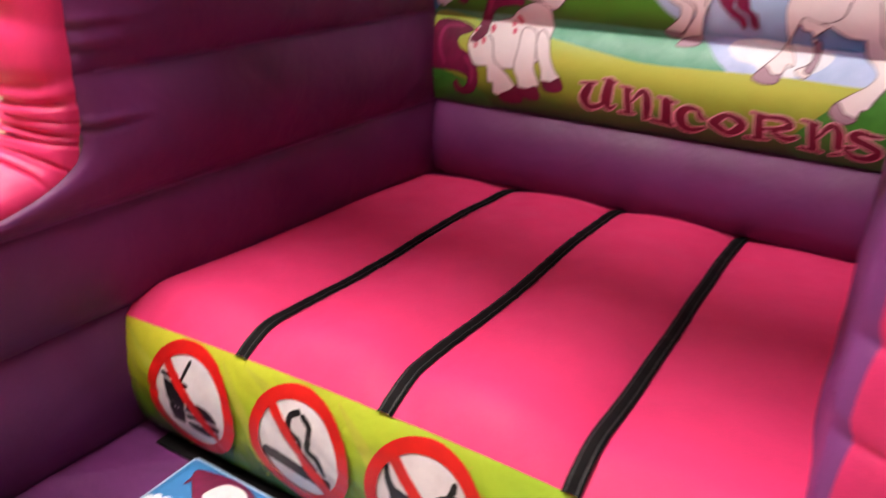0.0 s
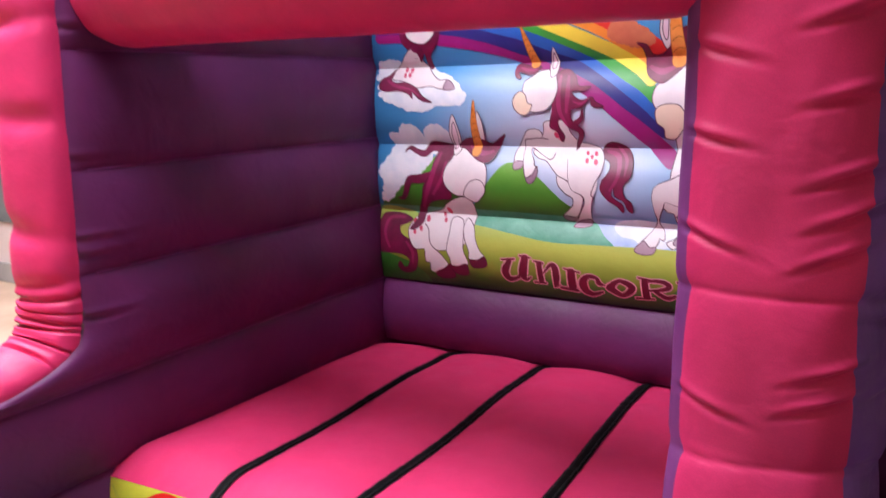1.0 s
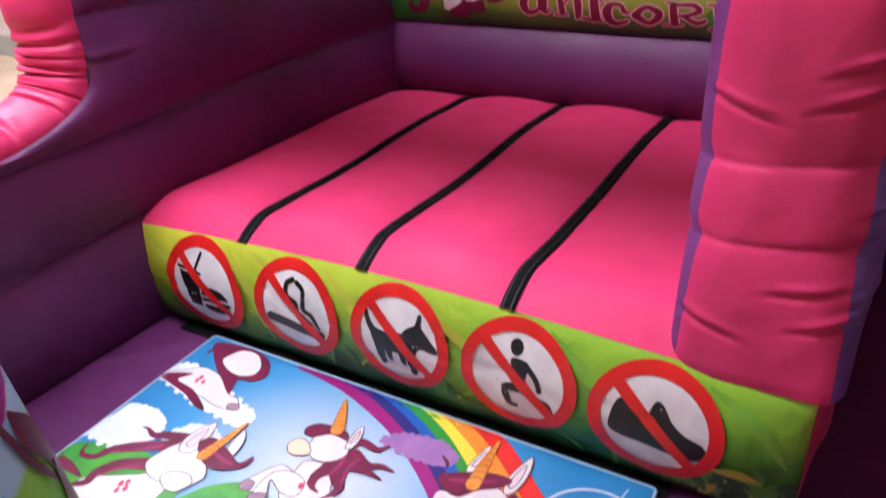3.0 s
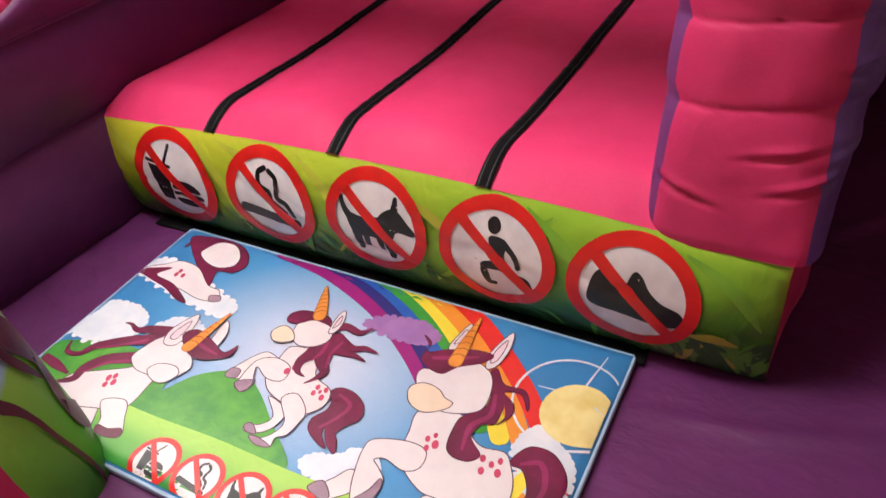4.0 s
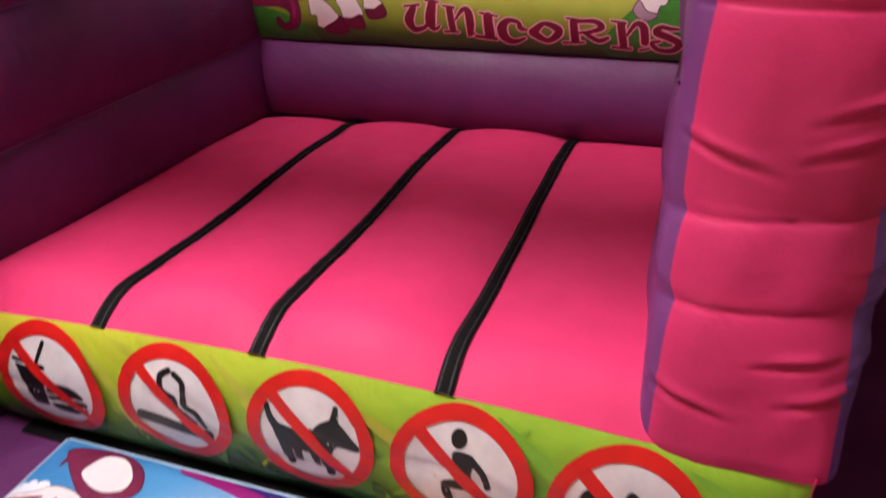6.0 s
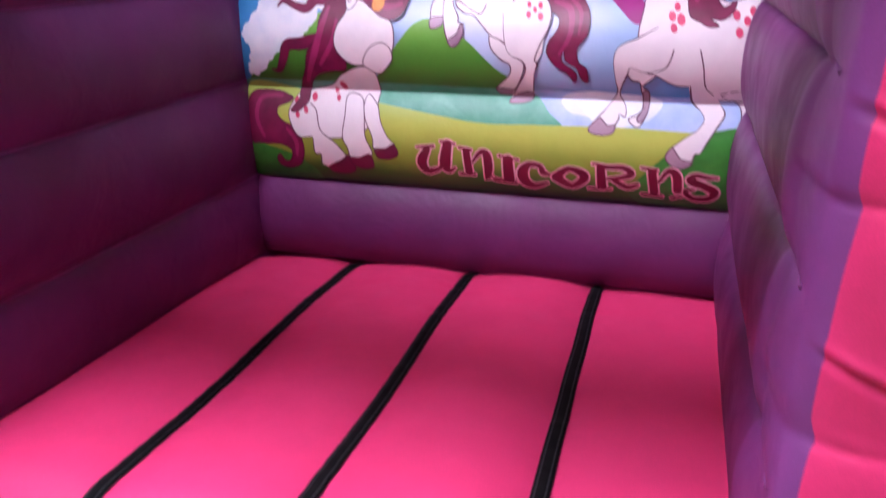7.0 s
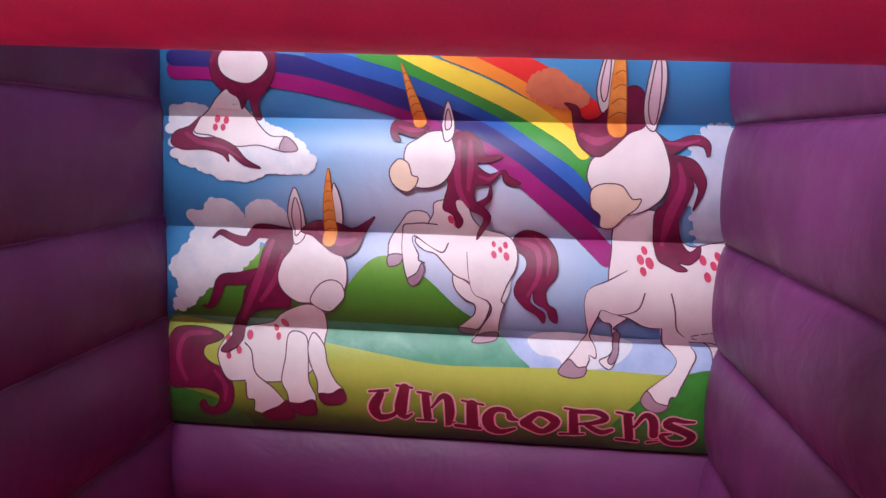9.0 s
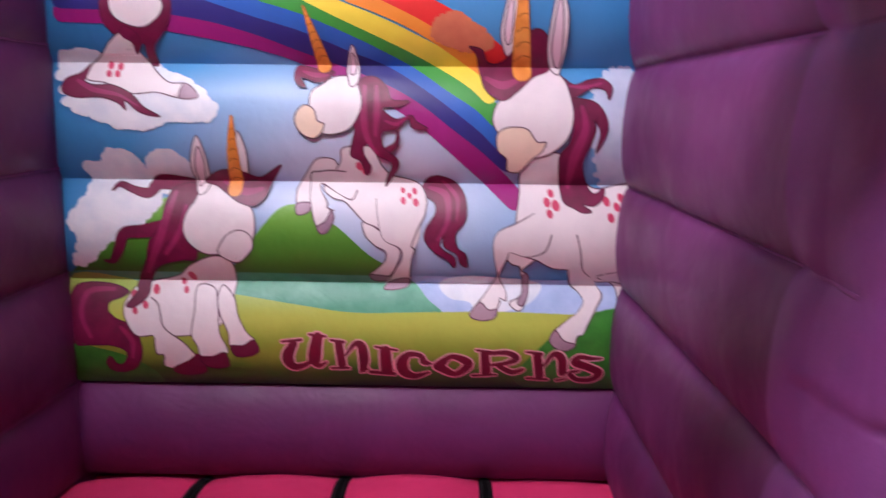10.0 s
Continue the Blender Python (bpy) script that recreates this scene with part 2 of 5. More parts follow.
def left_x(y, z):
    """The seam plane of the left wall; the low front part stands a little wider."""
    u = min(1.0, max(0.0, (z - 0.5) / 0.3))
    u = u * u * (3 - 2 * u)
    return 0.016 + 0.06 * y + u * (0.036 - 0.022 * y)


PUCKERS = (0.87, 1.05, 1.10, 1.33, 1.69)


def on_left(y, z, off=0.0):
    near = math.exp(-((y - left_front(z)) / 0.11) ** 2) if z > 0.8 else 0.0
    pucker = 0.0
    for k, zc in enumerate(PUCKERS):
        pucker += 0.009 * near * (1 - 0.12 * k) * (math.exp(-((z - zc) / 0.008) ** 2) - 0.7 * math.exp(-((z - zc - 0.02) / 0.010) ** 2))
    return (left_x(y, z) + puff(z, SEAMS_L, 0.04) * ends(y, left_front(z), 1.42, 0.22) - pucker + off + ripple(3, y, z, 5, 0.004), y, z)


def on_right(y, z, off=0.0):
    return (1.712 - puff(z, SEAMS, 0.045, 0.45) * ends(y, -1.0, 1.44, 0.1) - off + ripple(6, y, z, 5, 0.004), y, z)


def left_front(z):
    """How far forward the left wall reaches at height z."""
    if z >= 0.86:
        return -0.03 + 0.04 * (z - 0.86)
    if z <= 0.69:
        return -0.95
    u = (z - 0.69) / 0.17
    return -0.03 - 0.45 * (1 - math.sqrt(u * (2 - u)))


def tubes(name, label, seams, at, a0, a1, material, n=60, rows=18):
    """A wall part made of inflated tubes, each a mesh of its own."""
    root = None
    for lo, hi in zip(seams, seams[1:]):
        bm = grid(lambda u, v: at(a0(lo + (hi - lo) * v) + (a1 - a0(lo + (hi - lo) * v)) * u, lo + (hi - lo) * v), n, rows)
        if root is None:
            root = part(name, bm, material, castle, label)
        else:
            part("tube", bm, material, root)
    return root


left_wall = tubes("left_wall", "purple side wall of stacked inflated tubes", SEAMS_L, on_left, left_front, 1.5, PURPLE, 90, 44)
right_wall = tubes("right_wall", "purple side wall of stacked inflated tubes", SEAMS[1:], on_right, lambda z: 0.36, 1.5, PURPLE, 60, 44)
tubes("back_wall", "purple back wall of stacked inflated tubes", SEAMS[1:3], on_back, lambda z: 0.0, 2.02, PURPLE)
tubes("outer_wall", "dark purple outer wall of stacked tubes", SEAMS, on_back, lambda z: 2.0, 3.0, PURPLE)
part("back_skin", slab(-0.3, 3.3, 1.5, 1.74, GROUND, 2.14, 0.05, 3), PURPLE, castle)
part("left_skin", slab(-0.2, 0.0, 0.06, 1.5, GROUND, 2.14, 0.02, 3), PURPLE, castle)
part("left_low_skin", slab(-0.2, 0.0, -0.95, 0.06, GROUND, 0.66, 0.02, 3), PURPLE, castle)

def stitch_line(at, a0, a1, z, parent, side):
    """A thin line of stitching along a wall seam."""
    def f(u, v):
        s = a0 + (a1 - a0) * v
        x, y, zz = at(s, z, 0.0)
        a = 2 * math.pi * u
        return (x + side * 0.003 + 0.0028 * math.cos(a), y, zz + 0.0035 * math.sin(a) + ripple(s, z, 0, 20, 0.001))
    part("seam_stitching", grid(f, 6, 60, True), STITCH, parent)


for zs in SEAMS_L[2:6]:
    stitch_line(on_left, left_front(zs) + 0.05, 1.43, zs, left_wall, 1)
for zs in SEAMS[2:6]:
    stitch_line(on_right, 0.36, 1.43, zs, right_wall, -1)
part("right_skin", slab(1.76, 1.99, 0.3, 1.5, 0.3, 2.14, 0.02, 3), PURPLE, castle)

# pink band round the front of the left wall
BAND = [Vector((0.02, 2.16)), Vector((0.015, 1.9)), Vector((-0.002, 1.5)), Vector((-0.025, 1.0)), Vector((-0.035, 0.87)), Vector((-0.07, 0.78)), Vector((-0.15, 0.727)), Vector((-0.30, 0.70)), Vector((-0.55, 0.685)), Vector((-0.98, 0.68))]


def spline(points, t):
    """Catmull-Rom through the points, t from 0 to 1."""
    n = len(points) - 1
    i = min(n - 1, int(t * n))
    f = t * n - i
    p = [points[min(n, max(0, k))] for k in (i - 1, i, i + 1, i + 2)]
    return 0.5 * (2 * p[1] + (p[2] - p[0]) * f + (2 * p[0] - 5 * p[1] + 4 * p[2] - p[3]) * f * f + (3 * p[1] - p[0] - 3 * p[2] + p[3]) * f ** 3)


PINCH = ((0.12, 0.6), (0.17, 0.9), (0.235, 0.7), (0.30, 0.8), (0.345, 0.7), (0.37, 1.1), (0.415, 0.6), (0.455, 0.9), (0.485, 1.3), (0.56, 1.0), (0.65, 0.7), (0.76, 0.8), (0.86, 0.8))


def band(u, v):
    p = spline(BAND, v)
    d = (spline(BAND, min(1, v + 0.004)) - spline(BAND, max(0, v - 0.004))).normalized()
    out = Vector((d.y, -d.x))
    a = math.pi * u
    tuck = sum(w * math.exp(-((v - s - 0.02 * math.sin(40 * s) * (u - 0.5)) / 0.007) ** 2) * min(1.0, 0.35 + abs(2 * u - 0.9 - 0.5 * math.sin(60 * s))) for s, w in PINCH)
    h = 0.085 * math.sin(a) ** 0.75 * (1 - 0.32 * tuck) + ripple(u, 2, v * 6, 4, 0.007) * math.sin(a)
    inner = left_x(p.x, p.y) + 0.004
    x = inner + (-0.215 - inner) * (0.5 - 0.5 * math.cos(a) * (0.98 - 0.04 * tuck))
    y, z = p.x + out.x * h, p.y + out.y * h
    return (x, y, z)


part("front_band", grid(band, 28, 260), PINK, castle, "puckered pink front edge of the side wall")

# ground sheet
SHEET_FOLDS = [(2.05, -0.1, 0.95, 0.25, 0.010), (2.3, -0.6, 0.8, 0.5, 0.009), (1.85, -0.55, 0.5, 0.85, 0.007), (2.5, 0.3, 0.9, -0.35, 0.008), (2.2, 0.7, 0.7, 0.6, 0.008), (1.95, -0.85, 0.95, 0.15, 0.008), (0.05, -0.3, 0.5, 0.75, 0.006), (0.12, -0.55, 0.9, 0.3, 0.006)]


def sheet_z(x, y):
    z = -0.008 + ripple(x, y, 0, 1.6, 0.006) + ripple(x, y, 3, 7, 0.002)
    for fx, fy, dx, dy, h in SHEET_FOLDS:
        along, off = (x - fx) * dx + (y - fy) * dy, (y - fy) * dx - (x - fx) * dy + 0.03 * math.sin(4 * x + 3 * y)
        z += h * math.exp(-(off / 0.022) ** 2 - (along / 0.32) ** 2)
    return z


sheet = part("groundsheet", grid(lambda u, v: (-0.25 + 3.5 * u, -1.3 + 2.8 * v, sheet_z(-0.25 + 3.5 * u, -1.3 + 2.8 * v)), 220, 180), SHEET, castle, "creased purple sheet in front of and beside the bed")
part("sheet_base", slab(-0.25, 3.25, -1.3, 1.5, GROUND, -0.025, 0.02, 3), PURPLE, castle)

# pillar
PX = 1.865
P_SEAMS = [0.12, 0.645, 0.80, 1.125, 1.78, 2.16]


def bulge_low(z):
    """The flanks swell towards the lower end of each section."""
    for a, b in zip(P_SEAMS, P_SEAMS[1:]):
        if a <= z <= b:
            u = min(1.0, (z - a) / min(b - a, 0.3))
            return (1 - u) ** 0.8 * min(1.0, (z - a) / 0.03 + 0.3)
    return 0.0


def pillar_point(a, z):
    """Outline of the pillar; a in degrees, -90 faces the front."""
    ca, sa = math.cos(radians(a)), math.sin(radians(a))
    e = 2.7 + 3.0 * max(0.0, 1 - (z - 0.34) / 0.3)
    r = (abs(ca) ** e + abs(sa) ** e) ** (-1 / e)
    shift = 0.022 * max(0, abs(ca) - 0.6) * (1 if ca < 0 else -1) - 0.02 * ca * max(0.0, min(1.0, (1.0 - z) / 0.2))
    pf = puff(z + shift, P_SEAMS, 1.0, 0.2)
    foot = max(0.0, 1 - (z - 0.31) / 0.33)
    w = 0.176 + 0.017 * pf - 0.020 * foot + bulge_low(z) * 0.022 * abs(ca) ** 2
    d = 0.176 + 0.018 * pf
    front = -0.006 + 0.08 * min(1, max(0, z - 0.37) / 0.45)
    fold = 0.0
    for zc, ac, slant in FOLDS:
        near = math.exp(-((a - ac) / 15) ** 2)
        fold += 0.011 * near * (math.exp(-((z - zc - slant * (a - ac) * 0.001) / 0.007) ** 2) - 0.6 * math.exp(-((z - zc - 0.016 - slant * (a - ac) * 0.001) / 0.009) ** 2))
    k = 1 - fold / 0.2 + ripple(ca * 2, sa * 2, z * 6, 1.7, 0.014)
    return (PX + w * r * ca * k, front + 0.195 + d * r * sa * k, z)


FOLDS = [(0.50, -55, 1.0), (0.46, -120, -0.9), (0.56, -70, 0.6), (0.93, -62, 1.3), (0.99, -58, 1.1), (0.90, -118, -1.0), (1.20, -60, 1.5), (1.27, -55, 1.4), (1.22, -122, -1.2), (1.34, -57, 1.2), (1.40, -120, -0.8), (1.47, -60, 0.9), (1.55, -118, -1.1), (1.60, -62, 1.0),
         (0.72, -30, 0.4), (0.95, -20, 0.5), (1.08, -25, -0.5), (1.3, -30, 0.8), (0.55, -25, 0.6)]


def pillar_band(name, a0, a1, material, n, label):
    return part(name, grid(lambda u, v: pillar_point(a0 + (a1 - a0) * u, 0.346 + 1.8 * v), n, 300), material, pillar, label)


pillar = part("pillar", grid(lambda u, v: pillar_point(-133 + 86 * u, 0.346 + 1.8 * v), 50, 300), PINK, castle, "puckered pink and purple corner pillar")
pillar_band("pillar_side", -47, 90, VIOLET_SHEEN, 40, "violet side of the pillar with a cool sheen in its colour")


def inner_side(u, v):
    """The inner flank of the pillar, running smoothly into the side wall."""
    z = 0.346 + 1.79 * v
    swell = puff(z, SEAMS, 0.024, 0.45) - 0.018
    if u < 0.4:
        x, y, z = pillar_point(-133 - 47 * u / 0.4, z)
        x += (1.692 - x) * 0.7 * min(1.0, u / 0.12)
        return (x - swell * max(0.0, u / 0.4 - 0.3) / 0.7, y, z)
    a, b = Vector(pillar_point(-180, z)), Vector(on_right(0.36, z))
    a.x += (1.692 - a.x) * 0.7 - swell
    f = (u - 0.4) / 0.6
    g = f * f * (3 - 2 * f)
    p = a.lerp(b, f)
    p.x = a.x + (b.x - a.x) * g - 0.006 * math.sin(math.pi * f) * math.sin(6 * z + 2 * f)
    return p


part("inner_flank", grid(inner_side, 70, 240), INNER_PURPLE, castle, "purple flank between the pillar and the side wall")

for zs in SEAMS[2:6]:
    def front_seam(u, v, zs=zs):
        p = Vector(inner_side(0.2 + 0.8 * v, (zs - 0.346) / 1.79))
        a = 2 * math.pi * u
        return (p.x - 0.003 + 0.0028 * math.cos(a), p.y, p.z + 0.0035 * math.sin(a))
    part("seam_stitching", grid(front_seam, 6, 30, True), STITCH, right_wall)

# beam across the front
def beam_point(u, v):
    x = 0.0 + 1.76 * v
    e = min(1, max(0.0, (x - 0.0) / 0.16)), min(1, max(0.0, (1.76 - x) / 0.12))
    r = 0.155 * (0.35 + 0.65 * math.sqrt(1 - (1 - e[0]) ** 2)) * (0.5 + 0.5 * math.sqrt(1 - (1 - e[1]) ** 2))
    a = 2 * math.pi * u
    r += ripple(x, math.cos(a), math.sin(a), 3, 0.004)
    return (x, 0.17 + r * math.cos(a), 1.797 - 0.014 * x + r * math.sin(a))


part("beam", grid(beam_point, 40, 90, True), PINK, castle, "pink tube across the front")


# low cushion at the front left of the entrance
def cushion_point(a, v):
    z = -0.1 + 1.16 * math.sin(math.pi / 2 * v) if v < 1 else 1.06
    k = math.cos(math.pi / 2 * v) ** 0.35 if v < 1 else 0.0
    ca, sa = math.cos(radians(a)), math.sin(radians(a))
    r = (abs(ca) ** 3.2 + abs(sa) ** 3.2) ** (-1 / 3.2)
    rx = 0.475 - 0.16 * max(0, z)
    return (0.30 + rx * r * ca * k, -0.93 + 0.21 * r * sa * k + ripple(ca, sa, z * 4, 2, 0.006), z)


def cushion_print():
    n = Nodes("printed_rainbow_meadow")
    z = n.math("ADD", n.axis(2), n.math("MULTIPLY", n.noise(6, 3), 0.06))
    z = n.math("SUBTRACT", z, n.math("MULTIPLY", n.math("ADD", n.axis(1), 0.95), 0.6))
    c = n.ramp(n.math("DIVIDE", z, 0.7), [(0.0, rgb("3f9a2c")), (0.3, rgb("7cc23c")), (0.46, rgb("93cc4a")), (0.49, rgb("a9cbe8")), (0.60, rgb("a9cbe8")), (0.61, rgb("a0207c")), (0.66, rgb("2a2a80")), (0.71, rgb("2456a8")), (0.76, rgb("3c9a3c")), (0.81, rgb("f0d040")), (0.88, rgb("e8702c"))])
    c.node.color_ramp.interpolation = "LINEAR"
    n.link(c, n.bsdf.inputs["Base Color"])
    n.bsdf.inputs["Roughness"].default_value = 0.42
    n.bumps((n.noise(9, 3), 0.3, 0.02))
    return n.mat


cushion = part("front_cushion", grid(lambda u, v: cushion_point(-180 + 172 * u, v), 50, 40), PINK, castle, "pink and printed cushion beside the entrance")
part("printed_side", grid(lambda u, v: cushion_point(-8 + 188 * u, v), 60, 40), cushion_print(), cushion, "printed with a rainbow over a meadow")


# ---- printing ----
def smooth_ring(points, n=6):
    """A closed smooth outline through the points."""
    p, m, out = [Vector(q) for q in points], len(points), []
    for i in range(m):
        a, b, c, d = (p[(i + k) % m] for k in (-1, 0, 1, 2))
        for j in range(n):
            f = j / n
            out.append(0.5 * (2 * b + (c - a) * f + (2 * a - 5 * b + 4 * c - d) * f * f + (3 * b - a - 3 * c + d) * f ** 3))
    return out


def blob(*points, n=6):
    bm = bmesh.new()
    bm.faces.new([bm.verts.new((q.x, q.y, 0)) for q in smooth_ring(points, n)])
    bm.normal_update()
    bmesh.ops.triangulate(bm, faces=bm.faces[:], ngon_method="EAR_CLIP")
    return bm


def oval(c, rx, ry, turn=0.0, n=28):
    ct, st = math.cos(radians(turn)), math.sin(radians(turn))
    bm = bmesh.new()
    ring = [(rx * math.cos(2 * math.pi * k / n), ry * math.sin(2 * math.pi * k / n)) for k in range(n)]
    bm.faces.new([bm.verts.new((c[0] + x * ct - y * st, c[1] + x * st + y * ct, 0)) for x, y in ring])
    return bm


def annulus(c, r0, r1, n=48):
    bm = bmesh.new()
    rings = [[bm.verts.new((c[0] + r * math.cos(2 * math.pi * k / n), c[1] + r * math.sin(2 * math.pi * k / n), 0)) for k in range(n)] for r in (r0, r1)]
    for k in range(n):
        bm.faces.new((rings[0][k], rings[0][k - 1], rings[1][k - 1], rings[1][k]))
    return bm


def stroke(*points, grow=0.0, n=8):
    """A tapered brush stroke through (x, y, half width)."""
    pts = [Vector(p) for p in points]
    steps = n * (len(pts) - 1)
    line = [spline(pts, k / steps) for k in range(steps + 1)]
    bm = bmesh.new()
    left, right = [], []
    def across(k):
        d = line[min(steps, k + 1)] - line[max(0, k - 1)]
        d = Vector((d.x, d.y)).normalized()
        return Vector((-d.y, d.x)), d
    for end in (0, 1):
        k = 0 if end == 0 else steps
        nrm, d = across(k)
        w = max(0.0005, line[k].z) + grow
        caps = [(math.sin(a), math.cos(a)) for a in ((1.25, 0.9, 0.5) if end == 0 else (0.5, 0.9, 1.25))]
        c = Vector((line[k].x, line[k].y))
        cap = [(c - d * w * s if end == 0 else c + d * w * s, w * q) for s, q in caps]
        if end == 0:
            rows = [(q, nrm * w1) for q, w1 in cap]
            for j in range(steps + 1):
                nj, dj = across(j)
                rows.append((Vector((line[j].x, line[j].y)), nj * (max(0.0005, line[j].z) + grow)))
        else:
            rows += [(q, nrm * w1) for q, w1 in cap]
    for q, h in rows:
        left.append(bm.verts.new((q.x + h.x, q.y + h.y, 0)))
        right.append(bm.verts.new((q.x - h.x, q.y - h.y, 0)))
    for k in range(len(rows) - 1):
        bm.faces.new((left[k], right[k], right[k + 1], left[k + 1]))
    return bm


def join(*bms):
    out = bmesh.new()
    for k, b in enumerate(bms):
        base = len(out.verts)
        vs = [out.verts.new((v.co.x, v.co.y, v.co.z + k * 0.0001)) for v in b.verts]
        b.verts.index_update()
        for f in b.faces:
            try:
                out.faces.new([vs[v.index] for v in f.verts])
            except ValueError:
                pass
        b.free()
    return out


class Printer:
    """Lays flat printed shapes on a surface(x, y, off), cut to its bounds."""

    def __init__(self, surface, parent, bounds, step=0.02, lift=0.0025, gain=0.3, under=0.5, wide=0.05, extra=()):
        self.surface, self.parent, self.bounds, self.step, self.lift, self.gain = surface, parent, bounds, step, lift, gain
        self.under, self.wide, self.extra = under, wide, extra

    def lay(self, name, bm, height, material, label=""):
        x0, x1, y0, y1 = self.bounds
        for co, no in (((x0, 0, 0), (-1, 0, 0)), ((x1, 0, 0), (1, 0, 0)), ((0, y0, 0), (0, -1, 0)), ((0, y1, 0), (0, 1, 0))):
            bmesh.ops.bisect_plane(bm, geom=bm.verts[:] + bm.edges[:] + bm.faces[:], plane_co=co, plane_no=no, clear_outer=True)
        if not bm.verts:
            bm.free()
            return None
        if self.step:
            ys = [v.co.y for v in bm.verts]
            k = math.ceil(min(ys) / self.step)
            while k * self.step < max(ys):
                bmesh.ops.bisect_plane(bm, geom=bm.verts[:] + bm.edges[:] + bm.faces[:], plane_co=(0, k * self.step, 0), plane_no=(0, 1, 0))
                k += 1
            xs = [v.co.x for v in bm.verts]
            for e in self.extra:
                if min(ys) < e < max(ys):
                    bmesh.ops.bisect_plane(bm, geom=bm.verts[:] + bm.edges[:] + bm.faces[:], plane_co=(0, e, 0), plane_no=(0, 1, 0))
            wide = self.wide
            k = math.ceil(min(xs) / wide)
            while k * wide < max(xs):
                bmesh.ops.bisect_plane(bm, geom=bm.verts[:] + bm.edges[:] + bm.faces[:], plane_co=(k * wide, 0, 0), plane_no=(1, 0, 0))
                k += 1
        for v in bm.verts:
            v.co = self.surface(v.co.x, v.co.y, (self.lift + self.under * min(height, 0.0074) + self.gain * (max(0, height - 0.0074) + v.co.z)) if height else 0.0015)
        return part(name, bm, material, self.parent, label)


def ink(name, colour, shade=None):
    """Printing ink on coated cloth, with a slightly uneven tone."""
    n = Nodes(name)
    a = rgb(colour)
    b = rgb(shade) if shade else tuple(c * 0.93 for c in a[:3]) + (1,)
    n.link(n.ramp(n.noise(14, 3), [(0.32, b), (0.62, a)]), n.bsdf.inputs["Base Color"])
    n.bsdf.inputs["Roughness"].default_value = 0.42
    n.bumps((n.noise(8, 3, (1, 1, 0.7), 0.5, 0.6), 0.22, 0.02), (n.noise(24, 2, (1, 1, 1), 0.5, 0.8), 0.12, 0.008))
    return n.mat


def gradient_ink(name, axis, lo, hi, stops, wobble=0.0, interp="EASE"):
    n = Nodes(name)
    t = n.math("DIVIDE", n.math("SUBTRACT", n.axis(axis), lo), hi - lo)
    if wobble:
        t = n.math("ADD", t, n.math("MULTIPLY", n.math("SUBTRACT", n.noise(5, 3), 0.5), wobble))
    c = n.ramp(t, [(p, rgb(h)) for p, h in stops])
    c.node.color_ramp.interpolation = interp
    n.link(c, n.bsdf.inputs["Base Color"])
    n.bsdf.inputs["Roughness"].default_value = 0.42
    n.bumps((n.noise(8, 3, (1, 1, 0.7), 0.5, 0.6), 0.22, 0.02), (n.noise(24, 2, (1, 1, 1), 0.5, 0.8), 0.12, 0.008))
    return n.mat


def sky_ink(name, centre, rx, ry):
    """A sky that pales towards its middle."""
    n = Nodes(name)
    m = n.add("ShaderNodeMapping")
    m.vector_type = "TEXTURE"
    m.inputs["Location"].default_value = centre
    m.inputs["Scale"].default_value = (rx, ry, ry)
    n.link(n.coord, m.inputs["Vector"])
    g = n.add("ShaderNodeTexGradient")
    g.gradient_type = "SPHERICAL"
    n.link(m.outputs[0], g.inputs[0])
    n.link(n.ramp(g.outputs["Fac"], [(0.0, rgb("3782bc")), (0.28, rgb("4c96cc")), (0.6, rgb("9fbbdc")), (0.85, rgb("c8d0e6"))]), n.bsdf.inputs["Base Color"])
    n.bsdf.inputs["Roughness"].default_value = 0.4
    n.bumps((n.noise(8, 3, (1, 1, 0.7), 0.5, 0.6), 0.22, 0.02), (n.noise(24, 2, (1, 1, 1), 0.5, 0.8), 0.12, 0.008))
    return n.mat


WHITE = ink("white_ink", "e6dcde", "dfd5d8")
OUTLINE = ink("plum_line_ink", "5a3048")
PLUM = ink("plum_ink", "7a1745", "621238")
PLUM_DARK = ink("dark_plum_ink", "5c0f36", "4c0c2c")
PLUM_LIGHT = ink("rose_ink", "9c2c62", "8a2454")
SPOT = ink("spot_ink", "cf4468")
HOOF = ink("hoof_ink", "a98a9a", "8f7084")
HOOF_DARK = ink("dark_hoof_ink", "6c1c3c")
BEIGE = ink("beige_ink", "ecd4bc")
HORN = ink("orange_ink", "f0a04a", "d9822e")
HORN_LINE = ink("horn_line_ink", "a85c1e")
INNER = ink("ear_ink", "e9cfda")
CLOUD = ink("cloud_ink", "e6e8ee", "d2dae6")
CLOUD_DIM = ink("pale_cloud_ink", "c6cfe2", "b2bfd8")
PEACH = ink("peach_cloud_ink", "d8805c", "cc6c50")
HILL = gradient_ink("hill_ink", 2, 0.95, 1.25, [(0.0, "2f6420"), (0.5, "4a8c2a"), (1.0, "7cb440")], 0.2)
TEAL = ink("teal_ink", "4c9c7c", "66b090")
# printed meadow greens, the darkest stops painting the shade low on the tube
SHADED_MEADOW = gradient_ink("shaded_meadow_ink", 2, 0.65, 0.96, [(0.0, "1a4a1c"), (0.2, "3a6a20"), (0.45, "8a9c34"), (0.75, "b4bc4c"), (1.0, "a8c058")], 0.22)
LAKE = ink("lake_ink", "b4c8ea", "a0b8e0")
